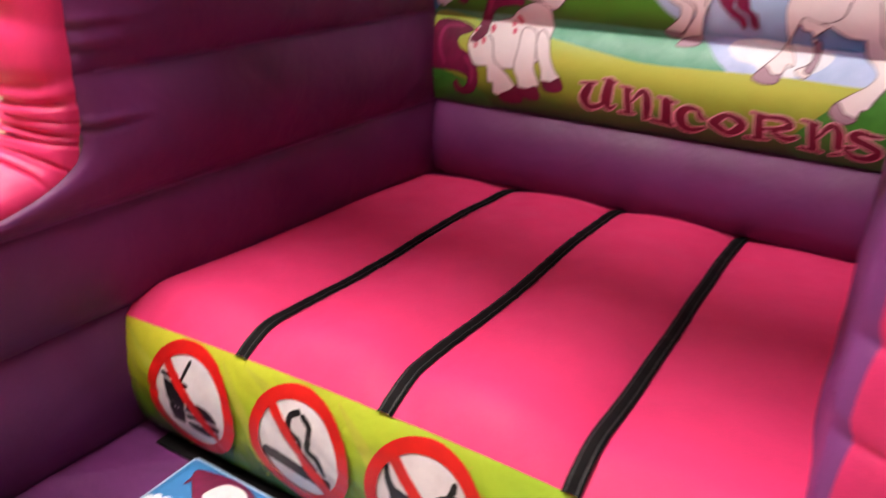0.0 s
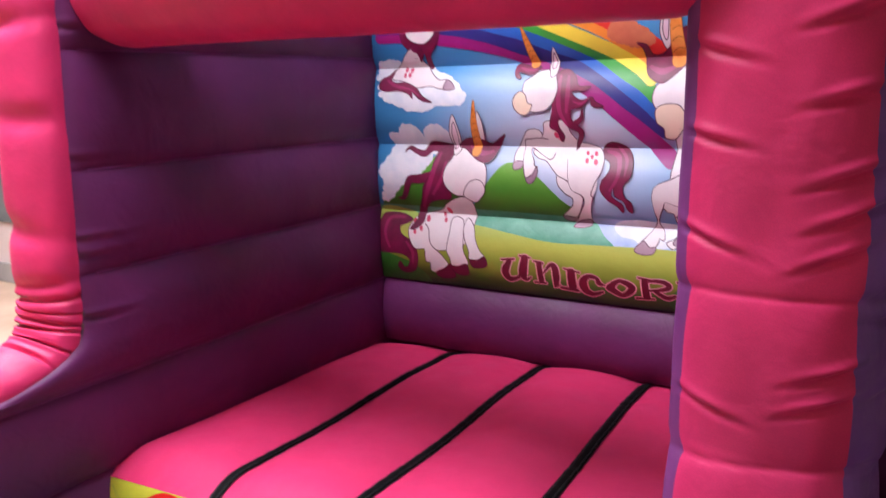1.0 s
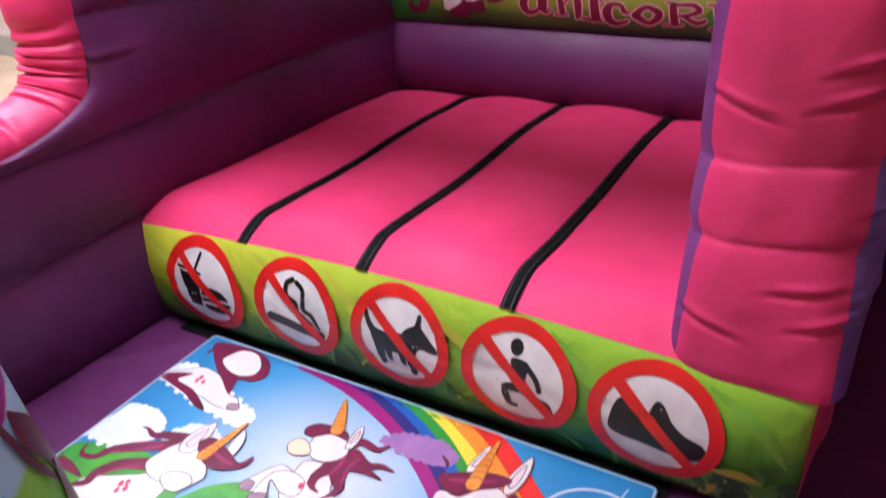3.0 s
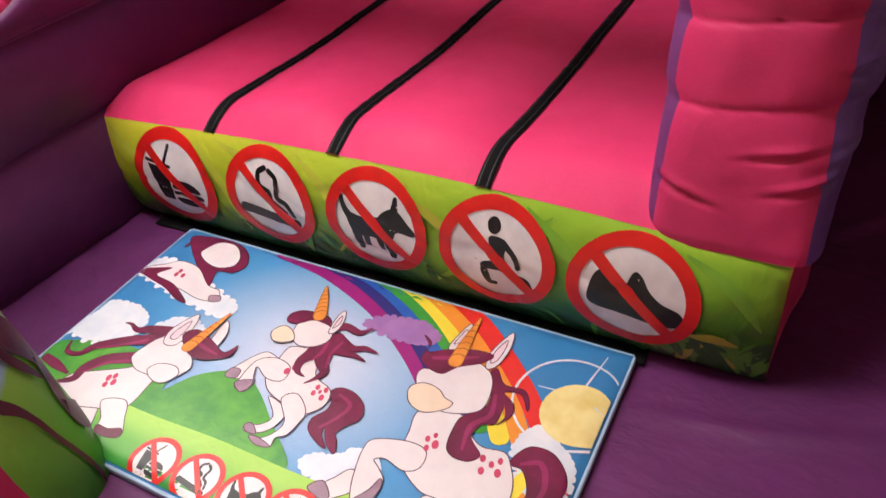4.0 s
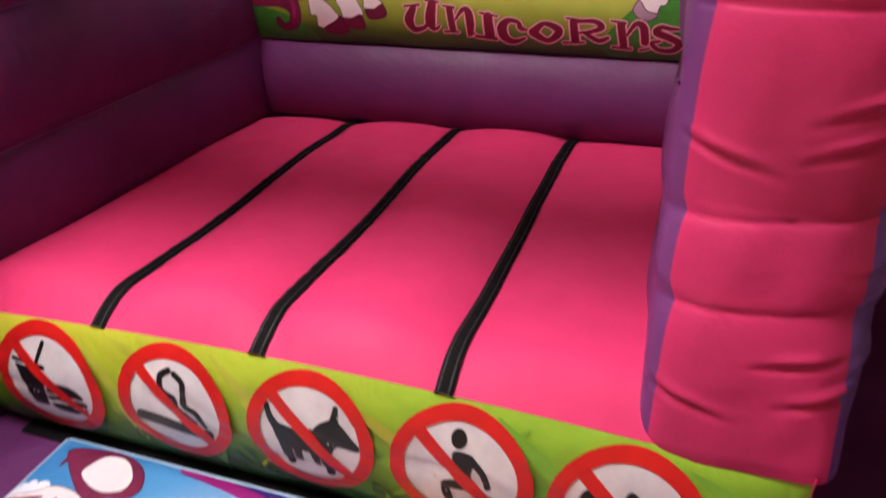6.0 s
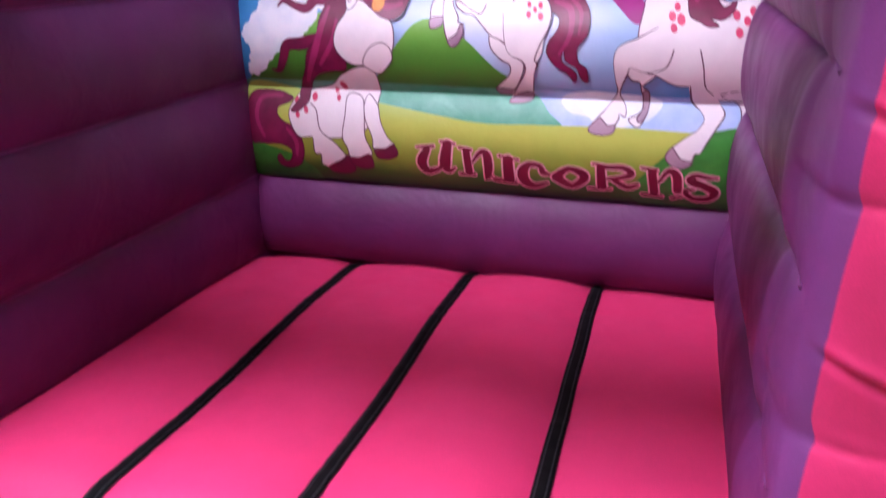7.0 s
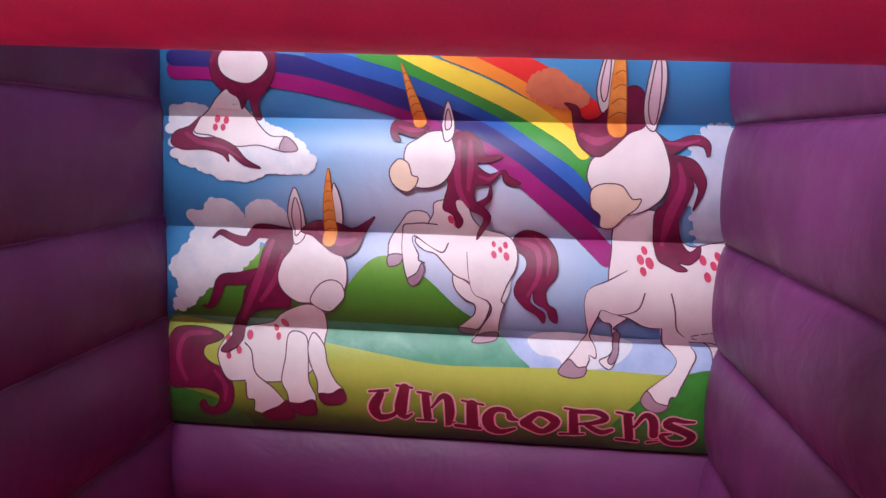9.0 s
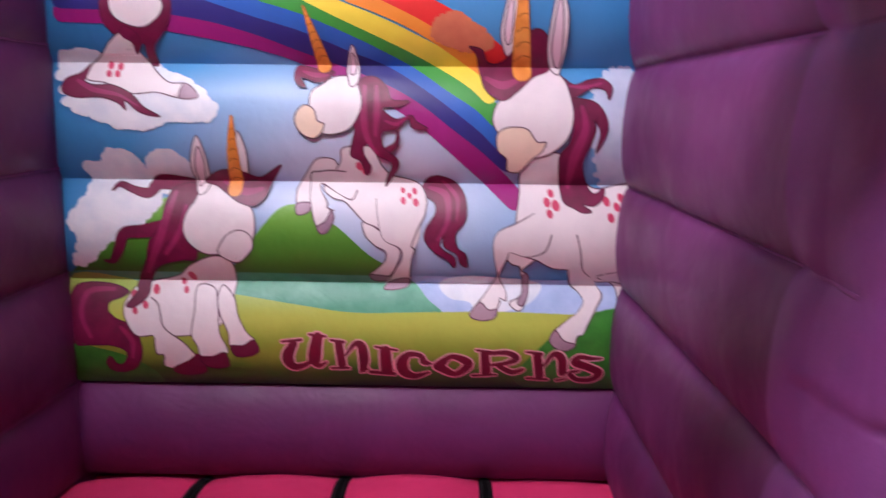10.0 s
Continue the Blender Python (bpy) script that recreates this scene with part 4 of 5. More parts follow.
BANNER_REARER = [
    ("pale", ((0.888, 1.334), (0.840, 1.338), (0.808, 1.300), (0.779, 1.255), (0.778, 1.215), (0.784, 1.185), (0.813, 1.191), (0.821, 1.227), (0.840, 1.267), (0.892, 1.287))),
    ("tip", ((0.779, 1.212), (0.817, 1.215), (0.814, 1.191), (0.782, 1.183))),
    ("plum", ((1.121, 1.238), (1.136, 1.278), (1.170, 1.293), (1.218, 1.276), (1.249, 1.234), (1.250, 1.175), (1.223, 1.136), (1.229, 1.096), (1.252, 1.077), (1.257, 1.038), (1.238, 1.048), (1.225, 1.079), (1.193, 1.098), (1.186, 1.130), (1.179, 1.103), (1.193, 1.087), (1.222, 1.065), (1.220, 1.035), (1.199, 1.061), (1.167, 1.081), (1.137, 1.118), (1.142, 1.154), (1.165, 1.188), (1.164, 1.217), (1.140, 1.234))),
    ("rose", ((1.148, 1.259, 0.004), (1.195, 1.239, 0.009), (1.201, 1.174, 0.007), (1.174, 1.119, 0.005))),
    ("rose", ((1.187, 1.275, 0.004), (1.226, 1.233, 0.006), (1.225, 1.174, 0.003))),
    ("pale", ((0.967, 1.168), (0.971, 1.129), (1.002, 1.097), (1.026, 1.084), (1.026, 1.055), (0.998, 1.025), (0.981, 1.006), (1.016, 0.997), (1.046, 1.017), (1.069, 1.074), (1.059, 1.099), (1.018, 1.138))),
    ("tip", ((0.981, 1.008), (1.017, 1.006), (1.042, 1.000), (1.035, 0.987), (0.991, 0.988))),
    ("pale", ((0.913, 1.369), (0.903, 1.331), (0.876, 1.287), (0.851, 1.254), (0.879, 1.229), (0.912, 1.220), (0.937, 1.197), (0.970, 1.165), (1.005, 1.150), (1.037, 1.119), (1.081, 1.099), (1.104, 1.100), (1.115, 1.141), (1.135, 1.180), (1.142, 1.224), (1.129, 1.259), (1.100, 1.279), (1.044, 1.294), (1.014, 1.325), (0.991, 1.373))),
    ("bare", ((1.004, 1.214), (1.010, 1.153), (1.026, 1.114), (1.065, 1.094), (1.073, 1.065), (1.049, 1.018), (1.025, 0.972), (1.089, 0.973), (1.097, 1.009), (1.100, 1.057), (1.109, 1.092), (1.124, 1.133), (1.118, 1.201), (1.062, 1.229))),
    ("line", ((1.000, 1.228, 0.001), (1.010, 1.153, 0.001), (1.026, 1.114, 0.001), (1.065, 1.094, 0.002), (1.073, 1.065, 0.002), (1.049, 1.018, 0.002), (1.027, 0.974, 0.001))),
    ("line", ((1.135, 1.180, 0.002), (1.115, 1.141, 0.002), (1.101, 1.100, 0.002), (1.109, 1.089, 0.002), (1.100, 1.057, 0.001), (1.095, 1.003, 0.002))),
    ("tip", ((1.021, 0.970), (1.048, 0.991), (1.091, 0.998), (1.090, 0.974), (1.057, 0.964), (1.026, 0.963))),
    ("bare", ((0.845, 1.302), (0.818, 1.295), (0.814, 1.246), (0.826, 1.179), (0.837, 1.149), (0.856, 1.136), (0.875, 1.157), (0.883, 1.196), (0.866, 1.203), (0.864, 1.218), (0.844, 1.251), (0.849, 1.265), (0.894, 1.240), (0.932, 1.225), (0.946, 1.249), (0.918, 1.302))),
    ("line", ((0.914, 1.302, 0.002), (0.873, 1.305, 0.002), (0.845, 1.302, 0.002), (0.818, 1.295, 0.002), (0.814, 1.246, 0.001), (0.826, 1.179, 0.002), (0.837, 1.149, 0.002))),
    ("line", ((0.883, 1.196, 0.002), (0.866, 1.203, 0.002), (0.864, 1.218, 0.002), (0.844, 1.251, 0.001), (0.849, 1.265, 0.002), (0.894, 1.240, 0.001), (0.932, 1.225, 0.002), (0.946, 1.249, 0.002))),
    ("tip", ((0.837, 1.150), (0.862, 1.168), (0.876, 1.196), (0.884, 1.173), (0.869, 1.140), (0.850, 1.131))),
    ("spot", ((1.074, 1.251, 0.008),)),
    ("spot", ((1.107, 1.249, 0.009),)),
    ("spot", ((1.093, 1.237, 0.008),)),
    ("spot", ((1.076, 1.224, 0.010),)),
    ("spot", ((1.111, 1.220, 0.011),)),
    ("spot", ((0.954, 1.318, 0.012),)),
    ("spot", ((0.969, 1.303, 0.010),)),
    ("lock", ((1.033, 1.361, 0.010), (1.058, 1.382, 0.006), (1.063, 1.413, 0.002))),
    ("plum", ((0.952, 1.545), (0.936, 1.465), (0.946, 1.419), (0.937, 1.380), (0.933, 1.348), (0.959, 1.332), (0.973, 1.293), (0.987, 1.316), (0.970, 1.349), (0.968, 1.373), (0.991, 1.381), (1.006, 1.349), (1.039, 1.333), (1.045, 1.317), (1.032, 1.290), (1.025, 1.261), (1.041, 1.281), (1.062, 1.317), (1.058, 1.342), (1.022, 1.374), (1.022, 1.413), (1.060, 1.421), (1.090, 1.449), (1.098, 1.429), (1.121, 1.420), (1.143, 1.425), (1.112, 1.443), (1.098, 1.459), (1.060, 1.448), (1.032, 1.463), (1.025, 1.478), (1.067, 1.483), (1.092, 1.497), (1.046, 1.500), (1.030, 1.535), (0.994, 1.561))),
    ("rose", ((0.972, 1.534, 0.005), (0.970, 1.466, 0.009), (0.977, 1.404, 0.008), (1.002, 1.357, 0.004))),
    ("rose", ((1.003, 1.534, 0.005), (1.006, 1.466, 0.009), (1.002, 1.405, 0.005))),
    ("rose", ((1.029, 1.443, 0.003), (1.060, 1.435, 0.005), (1.087, 1.455, 0.002))),
    ("pale", ((0.855, 1.538), (0.892, 1.560), (0.940, 1.557), (0.959, 1.519), (0.964, 1.481), (0.944, 1.435), (0.913, 1.411), (0.866, 1.406), (0.835, 1.426), (0.823, 1.480), (0.828, 1.518))),
    ("buff", ((0.808, 1.483), (0.835, 1.472), (0.846, 1.441), (0.863, 1.434), (0.856, 1.410), (0.835, 1.394), (0.808, 1.402), (0.788, 1.425), (0.785, 1.456))),
    ("pale", ((0.924, 1.560), (0.921, 1.589), (0.939, 1.643), (0.956, 1.581), (0.953, 1.545), (0.934, 1.533))),
    ("blush", ((0.933, 1.565), (0.929, 1.592), (0.939, 1.622), (0.947, 1.576))),
    ("plum", ((0.886, 1.573), (0.842, 1.579), (0.791, 1.588), (0.779, 1.564), (0.788, 1.538), (0.811, 1.532), (0.799, 1.556), (0.846, 1.544), (0.872, 1.554))),
    ("rose", ((0.803, 1.572, 0.003), (0.836, 1.563, 0.007), (0.871, 1.563, 0.003))),
    ("horn", ((0.859, 1.588, 0.018), (0.840, 1.656, 0.011), (0.814, 1.737, 0.001))),
]
BANNER_TALL = [
    ("pale", ((1.367, 1.084), (1.380, 1.050), (1.404, 1.042), (1.411, 1.013), (1.424, 0.973), (1.406, 0.947), (1.380, 0.933), (1.398, 0.914), (1.416, 0.917), (1.434, 0.961), (1.430, 1.014), (1.413, 1.029), (1.440, 1.056), (1.466, 1.079))),
    ("tip", ((1.416, 1.014), (1.433, 1.010), (1.433, 0.955), (1.417, 0.926), (1.403, 0.934), (1.417, 0.963))),
    ("pale", ((1.625, 1.013), (1.676, 0.986), (1.690, 0.950), (1.683, 0.884), (1.733, 0.886), (1.732, 1.018))),
    ("pale", ((1.404, 1.340), (1.399, 1.250), (1.390, 1.171), (1.405, 1.085), (1.452, 1.062), (1.500, 1.037), (1.562, 1.030), (1.606, 0.997), (1.676, 0.994), (1.757, 0.998), (1.744, 1.260), (1.681, 1.272), (1.618, 1.261), (1.578, 1.285), (1.545, 1.343), (1.469, 1.365))),
    ("bare", ((1.447, 1.198), (1.390, 1.167), (1.342, 1.144), (1.328, 1.107), (1.336, 1.048), (1.343, 1.010), (1.322, 0.970), (1.289, 0.930), (1.266, 0.897), (1.305, 0.887), (1.339, 0.906), (1.352, 0.932), (1.352, 0.945), (1.370, 0.939), (1.369, 0.965), (1.350, 1.006), (1.368, 1.064), (1.378, 1.084), (1.421, 1.072), (1.472, 1.088), (1.489, 1.136))),
    ("line", ((1.441, 1.195, 0.001), (1.390, 1.167, 0.002), (1.342, 1.144, 0.001), (1.328, 1.107, 0.001), (1.336, 1.048, 0.001), (1.343, 1.010, 0.002), (1.322, 0.970, 0.001), (1.289, 0.930, 0.002), (1.266, 0.897, 0.001))),
    ("line", ((1.339, 0.906, 0.002), (1.352, 0.932, 0.002), (1.352, 0.945, 0.001), (1.370, 0.939, 0.002), (1.369, 0.965, 0.001), (1.350, 1.006, 0.002), (1.368, 1.064, 0.002), (1.378, 1.084, 0.001), (1.421, 1.072, 0.001), (1.472, 1.088, 0.002), (1.489, 1.136, 0.002))),
    ("tip", ((1.295, 0.933), (1.320, 0.914), (1.344, 0.915), (1.336, 0.891), (1.297, 0.885), (1.266, 0.899))),
    ("bare", ((1.542, 1.042), (1.553, 0.986), (1.578, 0.963), (1.591, 0.940), (1.574, 0.912), (1.543, 0.889), (1.505, 0.857), (1.494, 0.830), (1.530, 0.806), (1.567, 0.813), (1.575, 0.845), (1.589, 0.850), (1.603, 0.877), (1.627, 0.921), (1.645, 0.955), (1.633, 0.978), (1.601, 1.022))),
    ("line", ((1.559, 1.138, 0.002), (1.572, 1.091, 0.002), (1.583, 1.036, 0.002), (1.608, 1.010, 0.001))),
    ("line", ((1.543, 1.035, 0.002), (1.553, 0.986, 0.003), (1.578, 0.963, 0.001), (1.591, 0.940, 0.001), (1.574, 0.912, 0.001), (1.543, 0.889, 0.001), (1.505, 0.857, 0.002), (1.494, 0.830, 0.001))),
    ("line", ((1.567, 0.813, 0.002), (1.575, 0.845, 0.002), (1.589, 0.850, 0.001), (1.603, 0.877, 0.002), (1.627, 0.921, 0.002), (1.645, 0.955, 0.002), (1.633, 0.978, 0.001))),
    ("tip", ((1.511, 0.861), (1.536, 0.832), (1.570, 0.821), (1.547, 0.802), (1.515, 0.808), (1.494, 0.833))),
    ("spot", ((1.487, 1.248, 0.011),)),
    ("spot", ((1.476, 1.224, 0.013),)),
    ("spot", ((1.500, 1.216, 0.015),)),
    ("spot", ((1.483, 1.194, 0.012),)),
    ("spot", ((1.642, 1.228, 0.013),)),
    ("spot", ((1.670, 1.214, 0.012),)),
    ("spot", ((1.653, 1.185, 0.013),)),
    ("spot", ((1.683, 1.238, 0.012),)),
    ("plum", ((1.514, 1.501), (1.537, 1.442), (1.528, 1.389), (1.503, 1.350), (1.513, 1.266), (1.523, 1.225), (1.552, 1.209), (1.574, 1.198), (1.600, 1.201), (1.576, 1.219), (1.606, 1.216), (1.632, 1.235), (1.638, 1.263), (1.607, 1.248), (1.582, 1.285), (1.569, 1.335), (1.584, 1.382), (1.597, 1.428), (1.588, 1.453), (1.610, 1.420), (1.601, 1.364), (1.625, 1.413), (1.627, 1.450), (1.601, 1.494), (1.558, 1.508))),
    ("rose", ((1.558, 1.486, 0.005), (1.569, 1.427, 0.010), (1.544, 1.351, 0.013), (1.536, 1.266, 0.006))),
    ("plum", ((1.507, 1.563), (1.538, 1.545), (1.583, 1.560), (1.619, 1.561), (1.640, 1.538), (1.631, 1.506), (1.621, 1.531), (1.588, 1.537), (1.554, 1.519), (1.529, 1.510))),
    ("rose", ((1.523, 1.542, 0.003), (1.566, 1.539, 0.005), (1.611, 1.550, 0.003))),
    ("pale", ((1.375, 1.526), (1.430, 1.578), (1.470, 1.590), (1.510, 1.560), (1.529, 1.508), (1.536, 1.457), (1.524, 1.404), (1.491, 1.368), (1.448, 1.349), (1.396, 1.345), (1.351, 1.391), (1.320, 1.439), (1.325, 1.484), (1.345, 1.507))),
    ("buff", ((1.330, 1.406), (1.347, 1.425), (1.376, 1.431), (1.413, 1.425), (1.440, 1.392), (1.464, 1.391), (1.454, 1.365), (1.426, 1.341), (1.397, 1.307), (1.363, 1.311), (1.359, 1.344), (1.335, 1.366))),
    ("pale", ((1.350, 1.622), (1.334, 1.677), (1.347, 1.752), (1.363, 1.789), (1.377, 1.752), (1.374, 1.677), (1.367, 1.627))),
    ("blush", ((1.353, 1.648), (1.344, 1.684), (1.354, 1.749), (1.364, 1.766), (1.367, 1.742), (1.363, 1.663))),
    ("plum", ((1.428, 1.564), (1.472, 1.587), (1.470, 1.648), (1.440, 1.686), (1.405, 1.677), (1.372, 1.634), (1.339, 1.602), (1.304, 1.602), (1.286, 1.634), (1.252, 1.641), (1.272, 1.622), (1.283, 1.574), (1.300, 1.526), (1.345, 1.501), (1.382, 1.522))),
    ("rose", ((1.301, 1.559, 0.006), (1.345, 1.541, 0.011), (1.398, 1.562, 0.005))),
    ("pale", ((1.474, 1.587), (1.460, 1.648), (1.472, 1.751), (1.489, 1.788), (1.510, 1.734), (1.512, 1.648), (1.499, 1.575))),
    ("blush", ((1.484, 1.598), (1.472, 1.648), (1.480, 1.741), (1.490, 1.762), (1.497, 1.727), (1.501, 1.648), (1.499, 1.593))),
    ("horn", ((1.397, 1.578, 0.025), (1.390, 1.691, 0.019), (1.391, 1.837, 0.004))),
]
for shapes in (BANNER_RESTER, BANNER_SITTER, BANNER_REARER, BANNER_TALL):
    sketch(pb, 0.0092, shapes, 0.0017)
# the word on the banner
ROSE_EDGE = ink("pale_rose_ink", "e8a8b4")
WORD = ink("word_ink", "72102f", "640c2a")

LETTERS = [
    [((0.731, 0.818, 0.005), (0.786, 0.824, 0.006)), ((0.764, 0.812, 0.014), (0.745, 0.770, 0.020), (0.761, 0.738, 0.015), (0.799, 0.747, 0.009), (0.816, 0.769, 0.008)), ((0.833, 0.832, 0.018), (0.823, 0.769, 0.022), (0.835, 0.743, 0.011), (0.857, 0.756, 0.004)), ((0.810, 0.840, 0.005), (0.856, 0.835, 0.005))],
    [((0.871, 0.824, 0.005), (0.909, 0.819, 0.006)), ((0.894, 0.815, 0.014), (0.901, 0.747, 0.015)), ((0.871, 0.735, 0.006), (0.920, 0.736, 0.006)), ((0.913, 0.779, 0.005), (0.941, 0.814, 0.010), (0.960, 0.805, 0.016), (0.965, 0.764, 0.017), (0.961, 0.730, 0.012)), ((0.953, 0.721, 0.004), (0.979, 0.735, 0.004))],
    [((0.999, 0.806, 0.005), (1.060, 0.796, 0.005)), ((1.027, 0.794, 0.019), (1.030, 0.730, 0.021)), ((0.982, 0.723, 0.008), (1.051, 0.717, 0.008))],
    [((1.160, 0.754, 0.004), (1.138, 0.760, 0.012), (1.128, 0.780, 0.009), (1.094, 0.783, 0.012), (1.074, 0.757, 0.020), (1.082, 0.723, 0.019), (1.112, 0.710, 0.012), (1.151, 0.724, 0.006))],
    [((1.179, 0.747, 0.018), (1.217, 0.779, 0.010), (1.265, 0.756, 0.017), (1.228, 0.720, 0.012), (1.179, 0.747, 0.018))],
    [((1.288, 0.800, 0.005), (1.338, 0.794, 0.005)), ((1.312, 0.788, 0.015), (1.318, 0.726, 0.017)), ((1.279, 0.715, 0.006), (1.346, 0.719, 0.005)), ((1.323, 0.790, 0.007), (1.377, 0.793, 0.010), (1.403, 0.775, 0.012), (1.371, 0.759, 0.009), (1.332, 0.753, 0.006)), ((1.353, 0.750, 0.009), (1.392, 0.729, 0.011), (1.422, 0.739, 0.008))],
    [((1.431, 0.797, 0.005), (1.474, 0.791, 0.007)), ((1.462, 0.785, 0.015), (1.473, 0.717, 0.015)), ((1.438, 0.708, 0.006), (1.496, 0.704, 0.006)), ((1.483, 0.754, 0.006), (1.508, 0.791, 0.010), (1.532, 0.778, 0.015), (1.539, 0.730, 0.015)), ((1.525, 0.701, 0.006), (1.553, 0.708, 0.004))],
    [((1.645, 0.779, 0.005), (1.615, 0.779, 0.008), (1.585, 0.783, 0.010), (1.572, 0.766, 0.015), (1.611, 0.750, 0.014), (1.643, 0.731, 0.015), (1.625, 0.706, 0.012), (1.583, 0.705, 0.010), (1.560, 0.729, 0.009), (1.585, 0.737, 0.005))],
]
for strokes in LETTERS:
    pb.lay("letter_edge", join(*[stroke(*s, grow=0.0022, n=6) for s in strokes]), 0.0200, ROSE_EDGE)
    pb.lay("letter", join(*[stroke(*[(x, y, 0.86 * w - 0.0008) for x, y, w in s], n=6) for s in strokes]), 0.0208, WORD)


# ---- prohibition signs on the front panel ----
def pictures(kind, cx, cz, R):
    """Plain dark shapes of one sign, scaled to its radius."""
    def at(*pts):
        return [(cx + x * R, cz + z * R, w * R) for x, z, w in pts]
    def straight(*pts):
        bm = bmesh.new()
        bm.faces.new([bm.verts.new((cx + x * R, cz + z * R, 0)) for x, z in pts])
        return bm

    def shape(*pts):
        return blob(*[(cx + x * R, cz + z * R) for x, z in pts])
    if kind == 0:
        return [straight((-0.62, 0.26), (-0.44, -0.48), (-0.16, -0.48), (-0.1, 0.21)), stroke(*at((-0.64, 0.33, 0.035), (-0.06, 0.27, 0.035))), stroke(*at((-0.2, 0.3, 0.03), (-0.02, 0.68, 0.035))),
                shape((-0.08, -0.18), (-0.02, -0.04), (0.2, 0.02), (0.46, -0.04), (0.58, -0.2), (0.25, -0.2)), stroke(*at((-0.08, -0.29, 0.05), (0.58, -0.31, 0.05))), shape((-0.08, -0.4), (0.25, -0.41), (0.58, -0.4), (0.5, -0.54), (0.2, -0.56), (-0.02, -0.52))]
    if kind == 1:
        return [stroke(*at((-0.62, -0.28, 0.11), (0.16, -0.38, 0.11))), stroke(*at((0.28, -0.4, 0.1), (0.36, -0.41, 0.1))), stroke(*at((0.46, -0.42, 0.1), (0.52, -0.43, 0.1))),
                stroke(*at((-0.02, 0.62, 0.05), (-0.18, 0.5, 0.05), (-0.16, 0.28, 0.05), (0.04, 0.18, 0.05), (0.06, 0.02, 0.05), (0.2, -0.08, 0.05), (0.34, -0.2, 0.045))),
                stroke(*at((0.08, 0.58, 0.05), (0.22, 0.46, 0.05), (0.2, 0.24, 0.05), (0.22, 0.08, 0.05), (0.4, -0.02, 0.05), (0.5, -0.26, 0.045)))]
    if kind == 2:
        return [shape((-0.55, 0.13), (-0.2, 0.1), (0.2, 0.17), (0.38, -0.1), (0.22, -0.28), (-0.1, -0.26), (-0.42, -0.28), (-0.55, -0.1)), shape((0.08, 0.16), (0.34, 0.38), (0.5, 0.34), (0.66, 0.16), (0.78, 0.02), (0.72, -0.08), (0.45, -0.06), (0.25, -0.16)),
                stroke(*at((-0.48, 0.02, 0.09), (-0.6, 0.2, 0.06), (-0.66, 0.4, 0.04))), stroke(*at((0.4, 0.3, 0.08), (0.43, 0.56, 0.04))), stroke(*at((-0.4, -0.2, 0.11), (-0.36, -0.54, 0.07))), stroke(*at((-0.22, -0.2, 0.08), (-0.18, -0.44, 0.05))), stroke(*at((0.22, -0.2, 0.1), (0.28, -0.58, 0.07))), stroke(*at((0.06, -0.2, 0.08), (0.1, -0.46, 0.05)))]
    if kind == 3:
        return [oval((cx - 0.02 * R, cz + 0.55 * R), 0.11 * R, 0.14 * R), shape((-0.1, 0.34), (0.06, 0.38), (0.2, 0.3), (0.16, 0.05), (0.16, -0.16), (-0.02, -0.18), (-0.06, 0.05)), stroke(*at((0.14, 0.3, 0.06), (0.32, 0.1, 0.05), (0.38, -0.12, 0.05))), stroke(*at((0.02, -0.16, 0.09), (-0.2, -0.22, 0.07), (-0.14, -0.5, 0.06), (-0.02, -0.54, 0.04))), stroke(*at((0.12, -0.18, 0.08), (0.34, -0.3, 0.06), (0.52, -0.34, 0.04), (0.6, -0.5, 0.03)))]
    return [shape((-0.62, -0.3), (-0.64, 0.0), (-0.54, 0.3), (-0.4, 0.34), (-0.26, 0.18), (-0.1, 0.18), (0.0, 0.4), (0.12, 0.38), (0.26, 0.16), (0.45, 0.0), (0.72, -0.1), (0.79, -0.32), (0.5, -0.45), (0.2, -0.43), (-0.2, -0.37))]


def prohibition_sign(pr, kind, cx, cz, R, base, flip=1):
    disc = pr.lay("sign_disc", oval((cx, cz), R * 0.86, R * 0.86, n=40), base, SIGN_WHITE, "white disc with a red ring and bar")
    pr.lay("sign_picture", join(*pictures(kind, cx, cz, R)), base + 0.0014, BLACK_INK)
    k = 0.6
    pr.lay("sign_bar", stroke((cx - k * R, cz + k * R * flip, 0.1 * R), (cx + k * R, cz - k * R * flip, 0.1 * R)), base + 0.0030, RED_INK)
    pr.lay("sign_ring", annulus((cx, cz), R * 0.79, R), base + 0.0038, RED_INK)


pf = Printer(on_panel, front_panel, (0.0, BED_W, 0.0, 0.4), 0.01, 0.0035, 0.7, 0.7, 0.012)
leaf = random.Random(11)
GREENS = [ink("leaf_dark_ink", "2c5c24"), ink("leaf_ink", "5c9a30"), ink("leaf_yellow_ink", "b4b43c")]
LIME = [ink("yellow_blade_ink", "c2c848", "b4be3c"), ink("lime_blade_ink", "84bc3a", "74ae34")]
for k in range(120):
    x = leaf.uniform(0.05, 1.95)
    z = leaf.uniform(0.02, 0.09)
    if k > 50:
        x, z = leaf.uniform(1.72, 1.985), leaf.uniform(0.015, 0.10)
    lean, tall = leaf.uniform(-0.06, 0.06), leaf.uniform(0.03, 0.09)
    pf.lay("printed_leaf", stroke((x, z, 0.004), (x + lean * 0.4, z + tall * 0.6, 0.012 if k > 50 else 0.007), (x + lean, z + tall, 0.001), n=5), 0.0008 + 0.00003 * k, GREENS[leaf.choice((0, 0, 0, 1, 1, 2) if k > 50 else (0, 0, 0, 1))])
